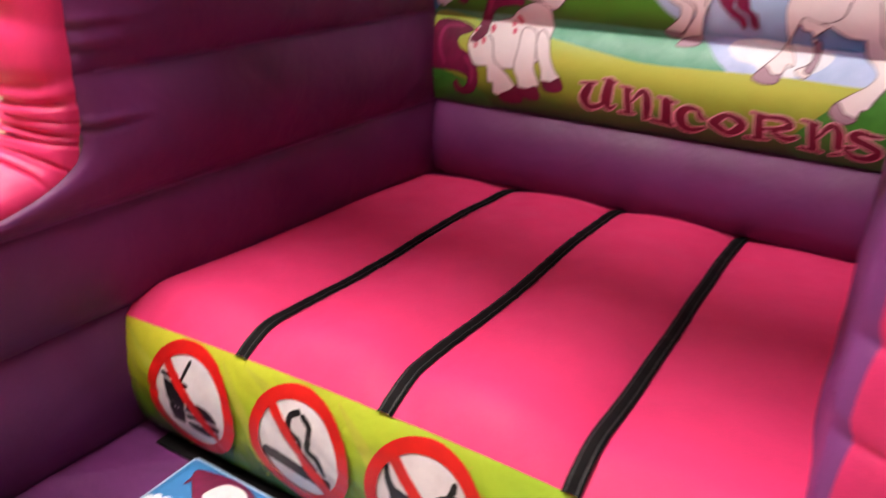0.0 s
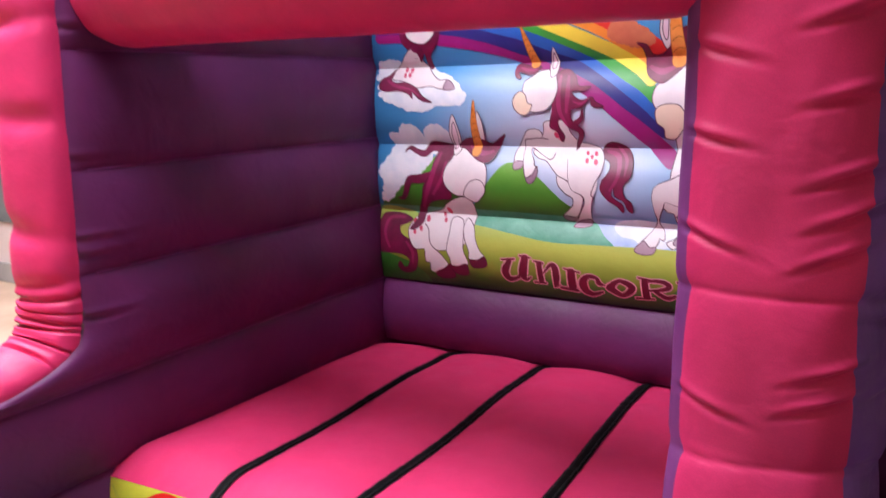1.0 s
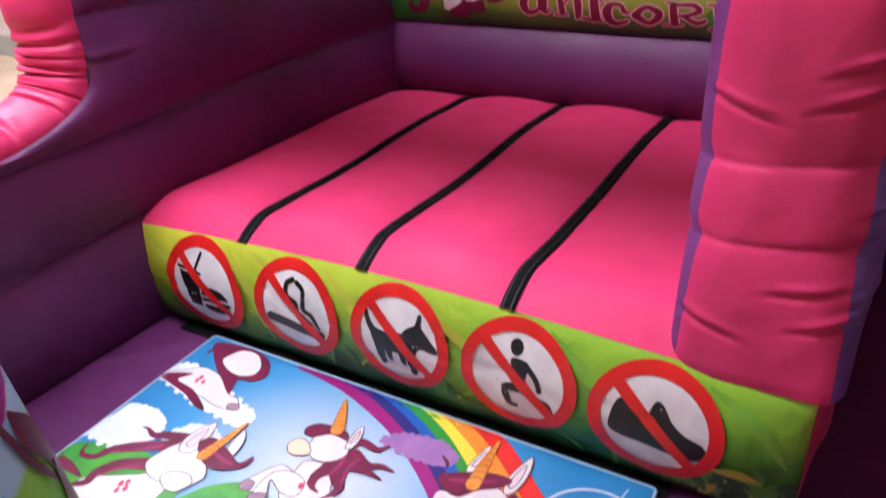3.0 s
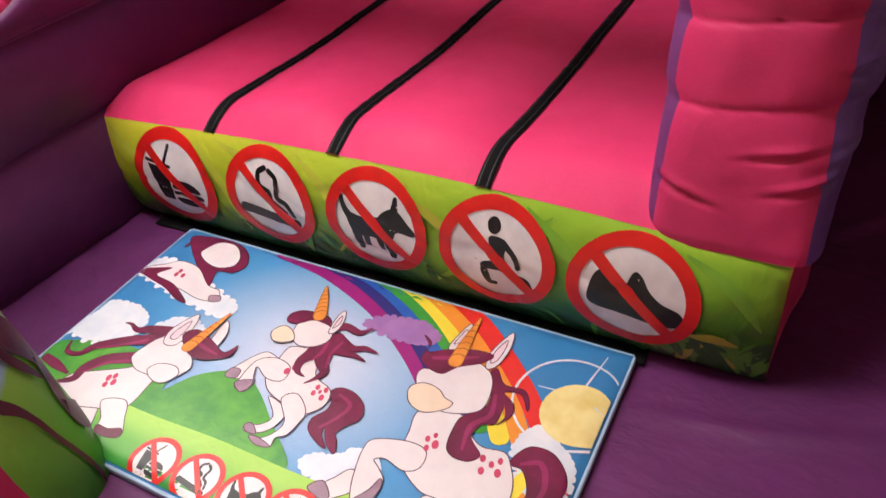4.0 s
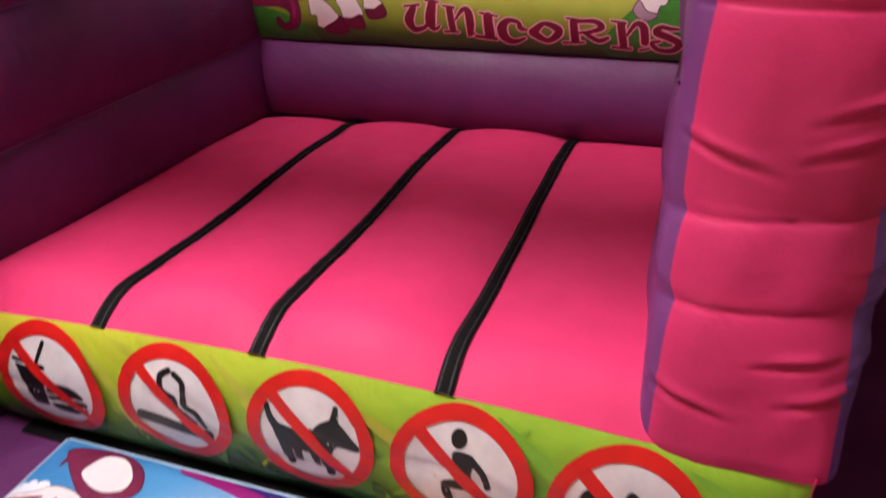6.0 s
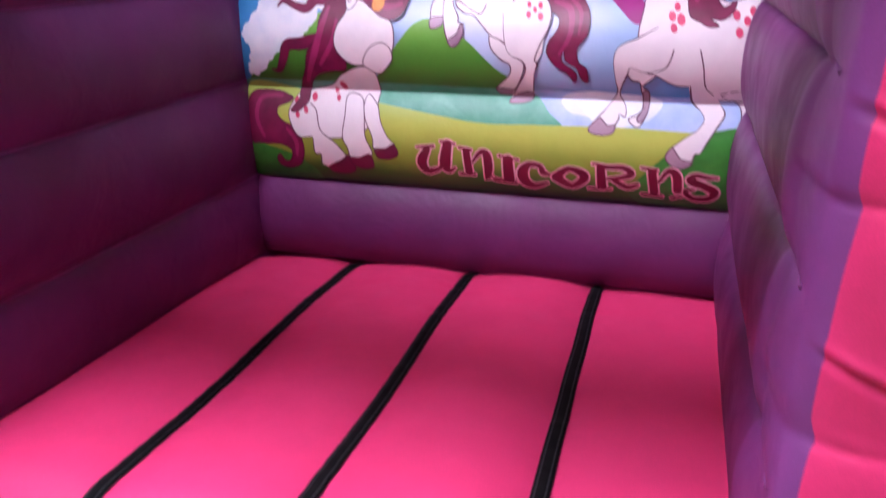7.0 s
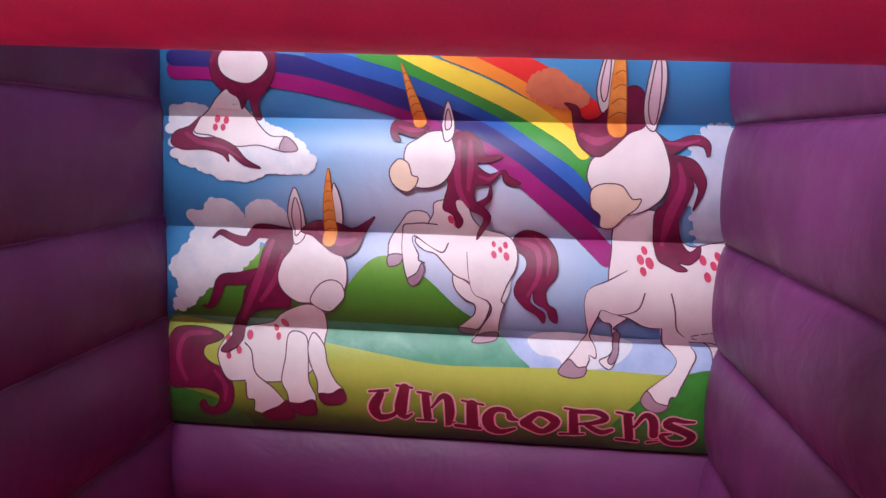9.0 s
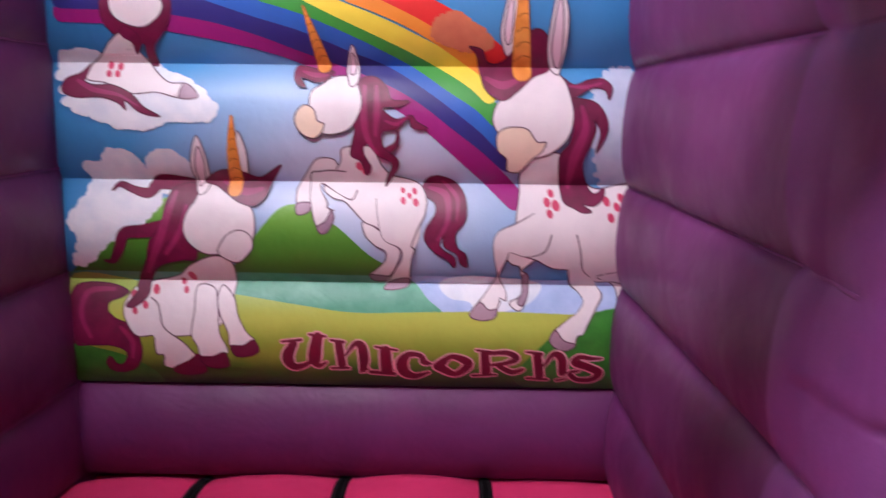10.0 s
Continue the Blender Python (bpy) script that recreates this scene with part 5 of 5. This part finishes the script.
STREAKS = ((0.05, 0.33, 0.26, 0.12), (0.42, 0.35, 0.56, 0.08), (0.50, 0.36, 0.72, 0.22), (0.78, 0.37, 0.94, 0.16), (0.88, 0.09, 1.12, 0.36), (1.18, 0.08, 1.50, 0.35), (1.44, 0.36, 1.62, 0.14), (1.80, 0.33, 1.97, 0.17))
for k, (x, z, tx, tz) in enumerate(STREAKS):
    pf.lay("printed_blade", stroke((x, z, 0.003), ((x + tx) / 2 + 0.02, (z + tz) / 2 + 0.02, 0.016), (tx, tz, 0.002)), 0.0002 + 0.00006 * k, LIME[k > 4])
for x, z, tx, tz in ((1.1, 0.34, 1.32, 0.2), (1.83, 0.135, 1.93, 0.12)):
    pf.lay("printed_leaf", stroke((x, z, 0.004), ((x + tx) / 2, (z + tz) / 2 + 0.012, 0.014), (tx, tz, 0.002)), 0.0042, GREENS[2])
for kind, cx in enumerate((0.318, 0.682, 1.029, 1.367, 1.696)):
    prohibition_sign(pf, kind, cx, panel_top(cx) - 0.154, 0.158 if kind == 0 else 0.152, 0.0046)


# ---- the printed mat before the bed ----
MAT = (0.30, 1.715, -0.80, -0.045)
mat_thing = thing("entrance_mat", "printed padded mat with a rainbow and pale figures", "mat", (1.0, -0.42, 0.0))
mat_sky = sky_ink("mat_sky_ink", (0.98, -0.36, 0.03), 0.62, 0.5)


def on_mat(x, y, off=0.0):
    ex = min(x - MAT[0], MAT[1] - x, y - MAT[2], MAT[3] - y)
    return (x, y, 0.012 + 0.016 * math.sqrt(max(0, min(1, ex / 0.03 + 0.05))) + off + ripple(x, y, 0, 2, 0.0012))


body = grid(lambda u, v: on_mat(MAT[0] + (MAT[1] - MAT[0]) * u, MAT[2] + (MAT[3] - MAT[2]) * v), 90, 50)
mat_top = part("mat_top", body, mat_sky, mat_thing, "sky-blue printed top")
for x0, x1, y0, y1 in ((MAT[0] - 0.006, MAT[0] + 0.004, MAT[2], MAT[3]), (MAT[1] - 0.004, MAT[1] + 0.006, MAT[2], MAT[3]), (MAT[0], MAT[1], MAT[2] - 0.006, MAT[2] + 0.004), (MAT[0], MAT[1], MAT[3] - 0.004, MAT[3] + 0.006)):
    part("piping", slab(x0, x1, y0, y1, -0.004, 0.017, 0.003), ink("mat_edge_ink", "a8c4dc"), mat_thing)
pm = Printer(on_mat, mat_top, (MAT[0] + 0.006, MAT[1] - 0.006, MAT[2] + 0.006, MAT[3] - 0.006), 0.015, 0.0014, 0.14, 0.3, 0.015)
MHILL = ink("mat_hill_ink", "3f9038", "5aa838")
MMEADOW = gradient_ink("mat_meadow_ink", 1, -0.80, -0.58, [(0.0, "1f8a34"), (0.25, "5fae3a"), (0.6, "a0cf52"), (1.0, "b6d860")], 0.15)
MAT_ARCS = [
    ((0.675, -0.045, 0.024), (0.855, -0.073, 0.024), (1.051, -0.145, 0.024), (1.212, -0.245, 0.024), (1.318, -0.338, 0.024), (1.392, -0.446, 0.024)),
    ((0.780, -0.021, 0.024), (0.966, -0.069, 0.024), (1.143, -0.155, 0.024), (1.282, -0.258, 0.024), (1.378, -0.367, 0.024)),
    ((0.896, -0.019, 0.022), (1.064, -0.081, 0.022), (1.218, -0.170, 0.022), (1.343, -0.272, 0.022), (1.421, -0.367, 0.022)),
    ((0.970, -0.017, 0.022), (1.138, -0.089, 0.022), (1.278, -0.178, 0.022), (1.388, -0.273, 0.022), (1.470, -0.380, 0.022)),
    ((1.050, -0.013, 0.022), (1.210, -0.096, 0.022), (1.341, -0.194, 0.022), (1.445, -0.286, 0.022), (1.522, -0.391, 0.022)),
    ((1.123, -0.016, 0.022), (1.279, -0.103, 0.022), (1.404, -0.199, 0.022), (1.510, -0.304, 0.022), (1.601, -0.436, 0.022), (1.662, -0.564, 0.022)),
    ((1.209, -0.015, 0.024), (1.337, -0.091, 0.024), (1.471, -0.201, 0.024), (1.571, -0.305, 0.024), (1.659, -0.426, 0.024), (1.711, -0.543, 0.024)),
]
for k, arc in enumerate(MAT_ARCS):
    pm.lay("rainbow_band", stroke(*arc, n=10), 0.0010 + 0.0003 * k, RAIN[k])
for c in (((0.312, -0.534), (0.298, -0.493), (0.338, -0.449), (0.340, -0.410), (0.401, -0.394), (0.463, -0.406), (0.497, -0.451), (0.477, -0.497), (0.420, -0.542)), ((0.329, -0.281), (0.314, -0.232), (0.371, -0.197), (0.519, -0.237), (0.639, -0.266), (0.690, -0.295), (0.666, -0.332), (0.556, -0.323), (0.459, -0.310)), ((0.540, -0.457), (0.552, -0.406), (0.604, -0.375), (0.665, -0.397), (0.644, -0.459)), ((1.167, -0.628), (1.175, -0.598), (1.223, -0.581), (1.260, -0.549), (1.310, -0.560), (1.307, -0.599), (1.237, -0.644)), ((1.572, -0.370), (1.597, -0.336), (1.633, -0.361), (1.667, -0.385), (1.695, -0.425), (1.693, -0.497), (1.681, -0.555), (1.617, -0.488), (1.568, -0.419))):
    pm.lay("cloud", cloud_shape(c, 0.015), 0.0030, CLOUD)
pm.lay("pale_cloud", cloud_shape(((1.064, -0.208), (1.098, -0.166), (1.159, -0.154), (1.217, -0.155), (1.258, -0.186), (1.218, -0.214), (1.148, -0.221)), 0.014), 0.0034, ink("lilac_cloud_ink", "a878b4", "9468a8"))
pm.lay("hill", blob((0.305, -0.594), (0.398, -0.541), (0.536, -0.513), (0.681, -0.538), (0.709, -0.643), (0.578, -0.751), (0.372, -0.683)), 0.0040, MHILL)
pm.lay("hill", blob((0.682, -0.672), (0.722, -0.581), (0.770, -0.512), (0.858, -0.467), (0.934, -0.494), (1.031, -0.563), (1.137, -0.649), (1.021, -0.698), (0.847, -0.691)), 0.0042, MHILL)
pm.lay("meadow", blob((0.465, -0.724), (0.601, -0.668), (0.780, -0.658), (0.946, -0.649), (1.137, -0.649), (1.307, -0.643), (1.464, -0.637), (1.688, -0.652), (1.346, -0.888), (0.801, -0.941), (0.423, -0.869)), 0.0046, MMEADOW)
pm.lay("sun_ray", annulus((1.628, -0.247), 0.125, 0.131), 0.0040, CLOUD)
pm.lay("sun_ray", stroke((1.664, -0.086, 0.001), (1.639, -0.225, 0.003), (1.622, -0.381, 0.001)), 0.0046, CLOUD)
pm.lay("sun_ray", stroke((1.546, -0.227, 0.001), (1.639, -0.225, 0.003), (1.728, -0.257, 0.001)), 0.0048, CLOUD)
pm.lay("sun", oval((1.656, -0.270), 0.085, 0.085), 0.0052, ink("sun_ink", "f3e2a0", "e6cc78"))
pm.lay("cone_shape", blob((1.585, -0.501), (1.601, -0.451), (1.620, -0.472), (1.612, -0.518)), 0.0044, RAIN[4])
MAT_RESTER = [
    ("plum", ((0.350, -0.090), (0.394, -0.069), (0.484, -0.055), (0.566, -0.085), (0.604, -0.138), (0.586, -0.176), (0.539, -0.190), (0.560, -0.249), (0.505, -0.218), (0.449, -0.181), (0.388, -0.134))),
    ("lock", ((0.404, -0.080, 0.014), (0.371, -0.103, 0.009), (0.363, -0.134, 0.003))),
    ("pale", ((0.297, -0.267), (0.364, -0.222), (0.403, -0.192), (0.476, -0.198), (0.554, -0.246), (0.602, -0.253), (0.621, -0.287), (0.571, -0.303), (0.497, -0.292), (0.400, -0.282))),
    ("plum", ((0.296, -0.270), (0.343, -0.248), (0.397, -0.228), (0.375, -0.268), (0.455, -0.282), (0.542, -0.326), (0.508, -0.327), (0.441, -0.302), (0.373, -0.289))),
    ("spot", ((0.431, -0.245, 0.009),)),
    ("spot", ((0.433, -0.229, 0.009),)),
    ("spot", ((0.454, -0.242, 0.009),)),
    ("tip", ((0.591, -0.279), (0.621, -0.270), (0.631, -0.288), (0.604, -0.298))),
    ("lock", ((0.512, -0.184, 0.013), (0.527, -0.218, 0.011), (0.557, -0.245, 0.003))),
    ("pale", ((0.435, -0.145), (0.435, -0.114), (0.459, -0.078), (0.515, -0.075), (0.562, -0.113), (0.569, -0.153), (0.532, -0.175), (0.484, -0.171))),
]
MAT_SITTER = [
    ("lock", ((0.334, -0.631, 0.015), (0.383, -0.639, 0.017), (0.437, -0.648, 0.005))),
    ("pale", ((0.556, -0.715), (0.590, -0.679), (0.630, -0.738), (0.637, -0.758), (0.576, -0.736))),
    ("pale", ((0.447, -0.680), (0.456, -0.642), (0.506, -0.613), (0.576, -0.573), (0.607, -0.545), (0.664, -0.568), (0.672, -0.609), (0.674, -0.649), (0.662, -0.683), (0.603, -0.700), (0.541, -0.716), (0.485, -0.706))),
    ("pale", ((0.597, -0.676), (0.654, -0.653), (0.694, -0.695), (0.722, -0.738), (0.658, -0.753), (0.638, -0.718))),
    ("dark_tip", ((0.645, -0.734), (0.677, -0.733), (0.709, -0.720), (0.721, -0.740), (0.690, -0.753), (0.654, -0.751))),
    ("spot", ((0.556, -0.617, 0.010),)),
    ("spot", ((0.579, -0.623, 0.010),)),
    ("spot", ((0.564, -0.637, 0.009),)),
    ("spot", ((0.568, -0.606, 0.009),)),
    ("lock", ((0.571, -0.467, 0.026), (0.496, -0.506, 0.023), (0.436, -0.549, 0.017), (0.414, -0.587, 0.011), (0.374, -0.594, 0.008), (0.356, -0.563, 0.002))),
    ("lock", ((0.588, -0.532, 0.029), (0.503, -0.571, 0.024), (0.468, -0.616, 0.018), (0.470, -0.655, 0.015), (0.434, -0.681, 0.004))),
    ("lock", ((0.595, -0.429, 0.025), (0.529, -0.446, 0.019), (0.496, -0.461, 0.011), (0.464, -0.451, 0.005), (0.446, -0.453, 0.002))),
    ("rose", ((0.551, -0.479, 0.008), (0.500, -0.520, 0.007), (0.443, -0.555, 0.004))),
    ("rose", ((0.580, -0.547, 0.009), (0.514, -0.581, 0.007), (0.480, -0.627, 0.004))),
    ("pale", ((0.560, -0.507), (0.581, -0.457), (0.630, -0.444), (0.691, -0.467), (0.729, -0.503), (0.724, -0.534), (0.694, -0.573), (0.643, -0.570), (0.598, -0.568), (0.559, -0.543))),
    ("pale", ((0.629, -0.556), (0.646, -0.529), (0.691, -0.520), (0.717, -0.539), (0.699, -0.575), (0.663, -0.578))),
    ("pale", ((0.599, -0.469), (0.585, -0.418), (0.616, -0.350), (0.640, -0.406), (0.637, -0.463))),
    ("blush", ((0.603, -0.448), (0.601, -0.420), (0.614, -0.378), (0.625, -0.411), (0.622, -0.447))),
    ("pale", ((0.722, -0.438), (0.707, -0.376), (0.709, -0.339), (0.738, -0.376), (0.744, -0.430))),
    ("plum", ((0.630, -0.427), (0.656, -0.397), (0.720, -0.414), (0.776, -0.434), (0.796, -0.401), (0.799, -0.437), (0.771, -0.460), (0.730, -0.478), (0.683, -0.470))),
    ("rose", ((0.662, -0.425, 0.005), (0.715, -0.441, 0.009), (0.763, -0.447, 0.004))),
    ("horn", ((0.674, -0.455, 0.016), (0.684, -0.395, 0.011), (0.697, -0.317, 0.002))),
]
MAT_REARER = [
    ("pale", ((0.886, -0.387), (0.863, -0.404), (0.841, -0.445), (0.829, -0.489), (0.868, -0.488), (0.879, -0.457), (0.903, -0.420), (0.933, -0.402))),
    ("tip", ((0.829, -0.467), (0.855, -0.463), (0.861, -0.488), (0.831, -0.494))),
    ("plum", ((1.105, -0.435), (1.120, -0.414), (1.160, -0.413), (1.200, -0.436), (1.214, -0.473), (1.195, -0.503), (1.184, -0.528), (1.200, -0.547), (1.211, -0.576), (1.178, -0.558), (1.152, -0.524), (1.159, -0.546), (1.185, -0.571), (1.158, -0.566), (1.121, -0.545), (1.110, -0.516), (1.127, -0.483), (1.125, -0.458))),
    ("rose", ((1.132, -0.432, 0.004), (1.171, -0.448, 0.008), (1.167, -0.484, 0.007), (1.142, -0.528, 0.005))),
    ("pale", ((0.975, -0.502), (1.020, -0.544), (1.014, -0.572), (0.981, -0.593), (0.985, -0.606), (1.024, -0.595), (1.046, -0.561), (1.038, -0.519))),
    ("tip", ((0.974, -0.592), (0.989, -0.582), (1.015, -0.602), (0.990, -0.606))),
    ("pale", ((0.929, -0.349), (0.923, -0.400), (0.923, -0.446), (0.960, -0.488), (1.022, -0.508), (1.064, -0.519), (1.095, -0.507), (1.117, -0.470), (1.103, -0.430), (1.063, -0.415), (1.039, -0.400), (1.008, -0.343))),
    ("pale", ((1.008, -0.496), (1.055, -0.547), (1.054, -0.581), (1.034, -0.607), (1.007, -0.615), (1.032, -0.625), (1.067, -0.618), (1.065, -0.593), (1.084, -0.577), (1.090, -0.541), (1.085, -0.504), (1.036, -0.470))),
    ("tip", ((1.004, -0.613), (1.028, -0.608), (1.068, -0.618), (1.034, -0.627))),
    ("pale", ((0.920, -0.396), (0.880, -0.414), (0.870, -0.447), (0.873, -0.494), (0.876, -0.512), (0.906, -0.517), (0.914, -0.489), (0.899, -0.465), (0.889, -0.439), (0.934, -0.460), (0.976, -0.451), (0.968, -0.408))),
    ("tip", ((0.868, -0.500), (0.904, -0.478), (0.913, -0.499), (0.898, -0.520))),
    ("spot", ((1.070, -0.434, 0.008),)),
    ("spot", ((1.070, -0.453, 0.008),)),
    ("spot", ((1.083, -0.444, 0.006),)),
    ("spot", ((1.094, -0.434, 0.008),)),
    ("spot", ((1.096, -0.457, 0.009),)),
    ("spot", ((0.968, -0.422, 0.010),)),
    ("spot", ((0.979, -0.404, 0.010),)),
    ("lock", ((0.985, -0.265, 0.024), (1.019, -0.237, 0.016), (1.066, -0.242, 0.011), (1.088, -0.217, 0.002))),
    ("lock", ((1.022, -0.280, 0.024), (1.075, -0.297, 0.016), (1.109, -0.284, 0.010), (1.145, -0.286, 0.002))),
    ("lock", ((1.019, -0.315, 0.027), (1.070, -0.315, 0.015), (1.101, -0.315, 0.008), (1.130, -0.321, 0.002))),
    ("lock", ((0.997, -0.296, 0.031), (0.991, -0.350, 0.026), (0.981, -0.384, 0.018), (0.993, -0.412, 0.009), (1.018, -0.420, 0.001))),
    ("lock", ((1.004, -0.314, 0.035), (1.028, -0.360, 0.023), (1.055, -0.388, 0.015), (1.047, -0.416, 0.006), (1.032, -0.437, 0.001))),
    ("rose", ((1.000, -0.274, 0.005), (1.013, -0.331, 0.008), (1.005, -0.369, 0.003))),
    ("rose", ((1.044, -0.288, 0.005), (1.039, -0.331, 0.007), (1.052, -0.375, 0.003))),
    ("pale", ((0.898, -0.270), (0.936, -0.247), (0.990, -0.257), (1.007, -0.292), (0.986, -0.327), (0.942, -0.340), (0.907, -0.320), (0.896, -0.292))),
    ("buff", ((0.847, -0.326), (0.862, -0.297), (0.892, -0.300), (0.919, -0.326), (0.900, -0.346), (0.868, -0.350))),
    ("pale", ((0.989, -0.272), (0.979, -0.217), (0.989, -0.189), (1.007, -0.230), (1.005, -0.266))),
    ("blush", ((0.991, -0.256), (0.988, -0.225), (0.991, -0.208), (1.000, -0.233))),
    ("plum", ((0.863, -0.279), (0.855, -0.253), (0.885, -0.228), (0.957, -0.225), (0.977, -0.249), (0.929, -0.249), (0.896, -0.273))),
    ("horn", ((0.932, -0.230, 0.017), (0.910, -0.181, 0.012), (0.884, -0.127, 0.002))),
]
MAT_TALL = [
    ("pale", ((1.268, -0.592), (1.246, -0.624), (1.223, -0.654), (1.208, -0.669), (1.253, -0.676), (1.282, -0.656), (1.298, -0.637), (1.306, -0.601))),
    ("tip", ((1.206, -0.667), (1.228, -0.640), (1.261, -0.665), (1.248, -0.679))),
    ("plum", ((1.569, -0.446), (1.576, -0.413), (1.598, -0.387), (1.642, -0.386), (1.679, -0.415), (1.696, -0.450), (1.695, -0.492), (1.712, -0.544), (1.618, -0.585), (1.613, -0.541), (1.629, -0.507), (1.620, -0.476), (1.598, -0.449))),
    ("rose", ((1.593, -0.436, 0.006), (1.630, -0.420, 0.010), (1.656, -0.468, 0.009), (1.649, -0.525, 0.005))),
    ("pale", ((1.443, -0.583), (1.438, -0.616), (1.462, -0.652), (1.534, -0.621), (1.496, -0.580))),
    ("pale", ((1.329, -0.398), (1.334, -0.458), (1.342, -0.502), (1.368, -0.545), (1.427, -0.579), (1.480, -0.584), (1.514, -0.630), (1.610, -0.588), (1.606, -0.544), (1.597, -0.492), (1.575, -0.451), (1.549, -0.424), (1.498, -0.430), (1.457, -0.407), (1.417, -0.371))),
    ("pale", ((1.345, -0.482), (1.273, -0.507), (1.265, -0.542), (1.279, -0.598), (1.297, -0.641), (1.315, -0.663), (1.337, -0.654), (1.344, -0.600), (1.344, -0.585), (1.320, -0.565), (1.301, -0.552), (1.323, -0.541), (1.371, -0.551), (1.401, -0.531), (1.394, -0.489))),
    ("tip", ((1.311, -0.651), (1.329, -0.620), (1.338, -0.587), (1.350, -0.606), (1.343, -0.651), (1.322, -0.663))),
    ("spot", ((1.382, -0.459, 0.008),)),
    ("spot", ((1.394, -0.444, 0.007),)),
    ("spot", ((1.390, -0.481, 0.008),)),
    ("spot", ((1.404, -0.466, 0.011),)),
    ("spot", ((1.513, -0.456, 0.009),)),
    ("spot", ((1.536, -0.463, 0.008),)),
    ("spot", ((1.550, -0.448, 0.008),)),
    ("spot", ((1.522, -0.485, 0.009),)),
    ("spot", ((1.556, -0.477, 0.010),)),
    ("plum", ((1.427, -0.256), (1.453, -0.281), (1.462, -0.330), (1.428, -0.371), (1.420, -0.398), (1.427, -0.456), (1.447, -0.477), (1.475, -0.479), (1.494, -0.471), (1.504, -0.451), (1.478, -0.430), (1.465, -0.412), (1.474, -0.379), (1.498, -0.366), (1.500, -0.335), (1.497, -0.309), (1.513, -0.340), (1.504, -0.367), (1.523, -0.331), (1.515, -0.300), (1.482, -0.277), (1.521, -0.268), (1.551, -0.306), (1.545, -0.280), (1.522, -0.254), (1.473, -0.255), (1.438, -0.218))),
    ("rose", ((1.468, -0.293, 0.006), (1.480, -0.348, 0.009), (1.453, -0.393, 0.009), (1.462, -0.453, 0.005))),
    ("pale", ((1.298, -0.277), (1.338, -0.251), (1.382, -0.219), (1.429, -0.236), (1.453, -0.281), (1.456, -0.341), (1.414, -0.372), (1.361, -0.381), (1.305, -0.359), (1.273, -0.316), (1.273, -0.288))),
    ("buff", ((1.274, -0.345), (1.300, -0.323), (1.340, -0.327), (1.364, -0.344), (1.388, -0.351), (1.379, -0.374), (1.342, -0.399), (1.308, -0.396), (1.283, -0.376))),
    ("pale", ((1.302, -0.205), (1.303, -0.158), (1.318, -0.106), (1.339, -0.154), (1.335, -0.200))),
    ("blush", ((1.308, -0.186), (1.310, -0.157), (1.317, -0.129), (1.330, -0.158))),
    ("pale", ((1.413, -0.227), (1.403, -0.174), (1.427, -0.096), (1.442, -0.147), (1.435, -0.210))),
    ("blush", ((1.416, -0.207), (1.412, -0.170), (1.425, -0.125), (1.431, -0.155), (1.428, -0.195))),
    ("plum", ((1.226, -0.187), (1.254, -0.203), (1.260, -0.233), (1.307, -0.207), (1.366, -0.184), (1.414, -0.185), (1.397, -0.217), (1.352, -0.248), (1.324, -0.283), (1.283, -0.278), (1.254, -0.257), (1.255, -0.217))),
    ("rose", ((1.282, -0.246, 0.007), (1.333, -0.226, 0.010), (1.382, -0.203, 0.003))),
    ("horn", ((1.337, -0.236, 0.017), (1.333, -0.162, 0.012), (1.331, -0.082, 0.002))),
]
for shapes in (MAT_RESTER, MAT_SITTER, MAT_REARER, MAT_TALL):
    sketch(pm, 0.0056, shapes, 0.0012, 0.68)
for kind, c in enumerate(((0.848, -0.753), (0.971, -0.747), (1.095, -0.743), (1.212, -0.736))):
    prohibition_sign(pm, kind, c[0], c[1], 0.062, 0.0054)


# plum swirls on the cushion's printed side
def on_cushion(x, y, off=0.0):
    p, q = Vector(cushion_point(x * 100, y)), Vector((0.30, -0.93, 0.3))
    return p + (p - q).normalized() * (0.003 + off)


pc = Printer(on_cushion, cushion, (-0.02, 1.7, 0.0, 0.95), 0.03)
SWIRLS = (
    ((0.30, 0.30, 0.03), (0.42, 0.24, 0.04), (0.38, 0.15, 0.03), (0.55, 0.1, 0.01)),
    ((0.62, 0.32, 0.02), (0.75, 0.25, 0.05), (0.7, 0.15, 0.04), (0.85, 0.08, 0.02)),
    ((0.10, 0.34, 0.004), (0.20, 0.33, 0.012), (0.26, 0.27, 0.016), (0.34, 0.22, 0.006)),
    ((0.06, 0.24, 0.014), (0.14, 0.21, 0.010), (0.22, 0.15, 0.010), (0.27, 0.07, 0.012)),
)
for k, s in enumerate(SWIRLS):
    pc.lay("plum_swirl", stroke(*s), 0.002 + 0.001 * k, PLUM_DARK)
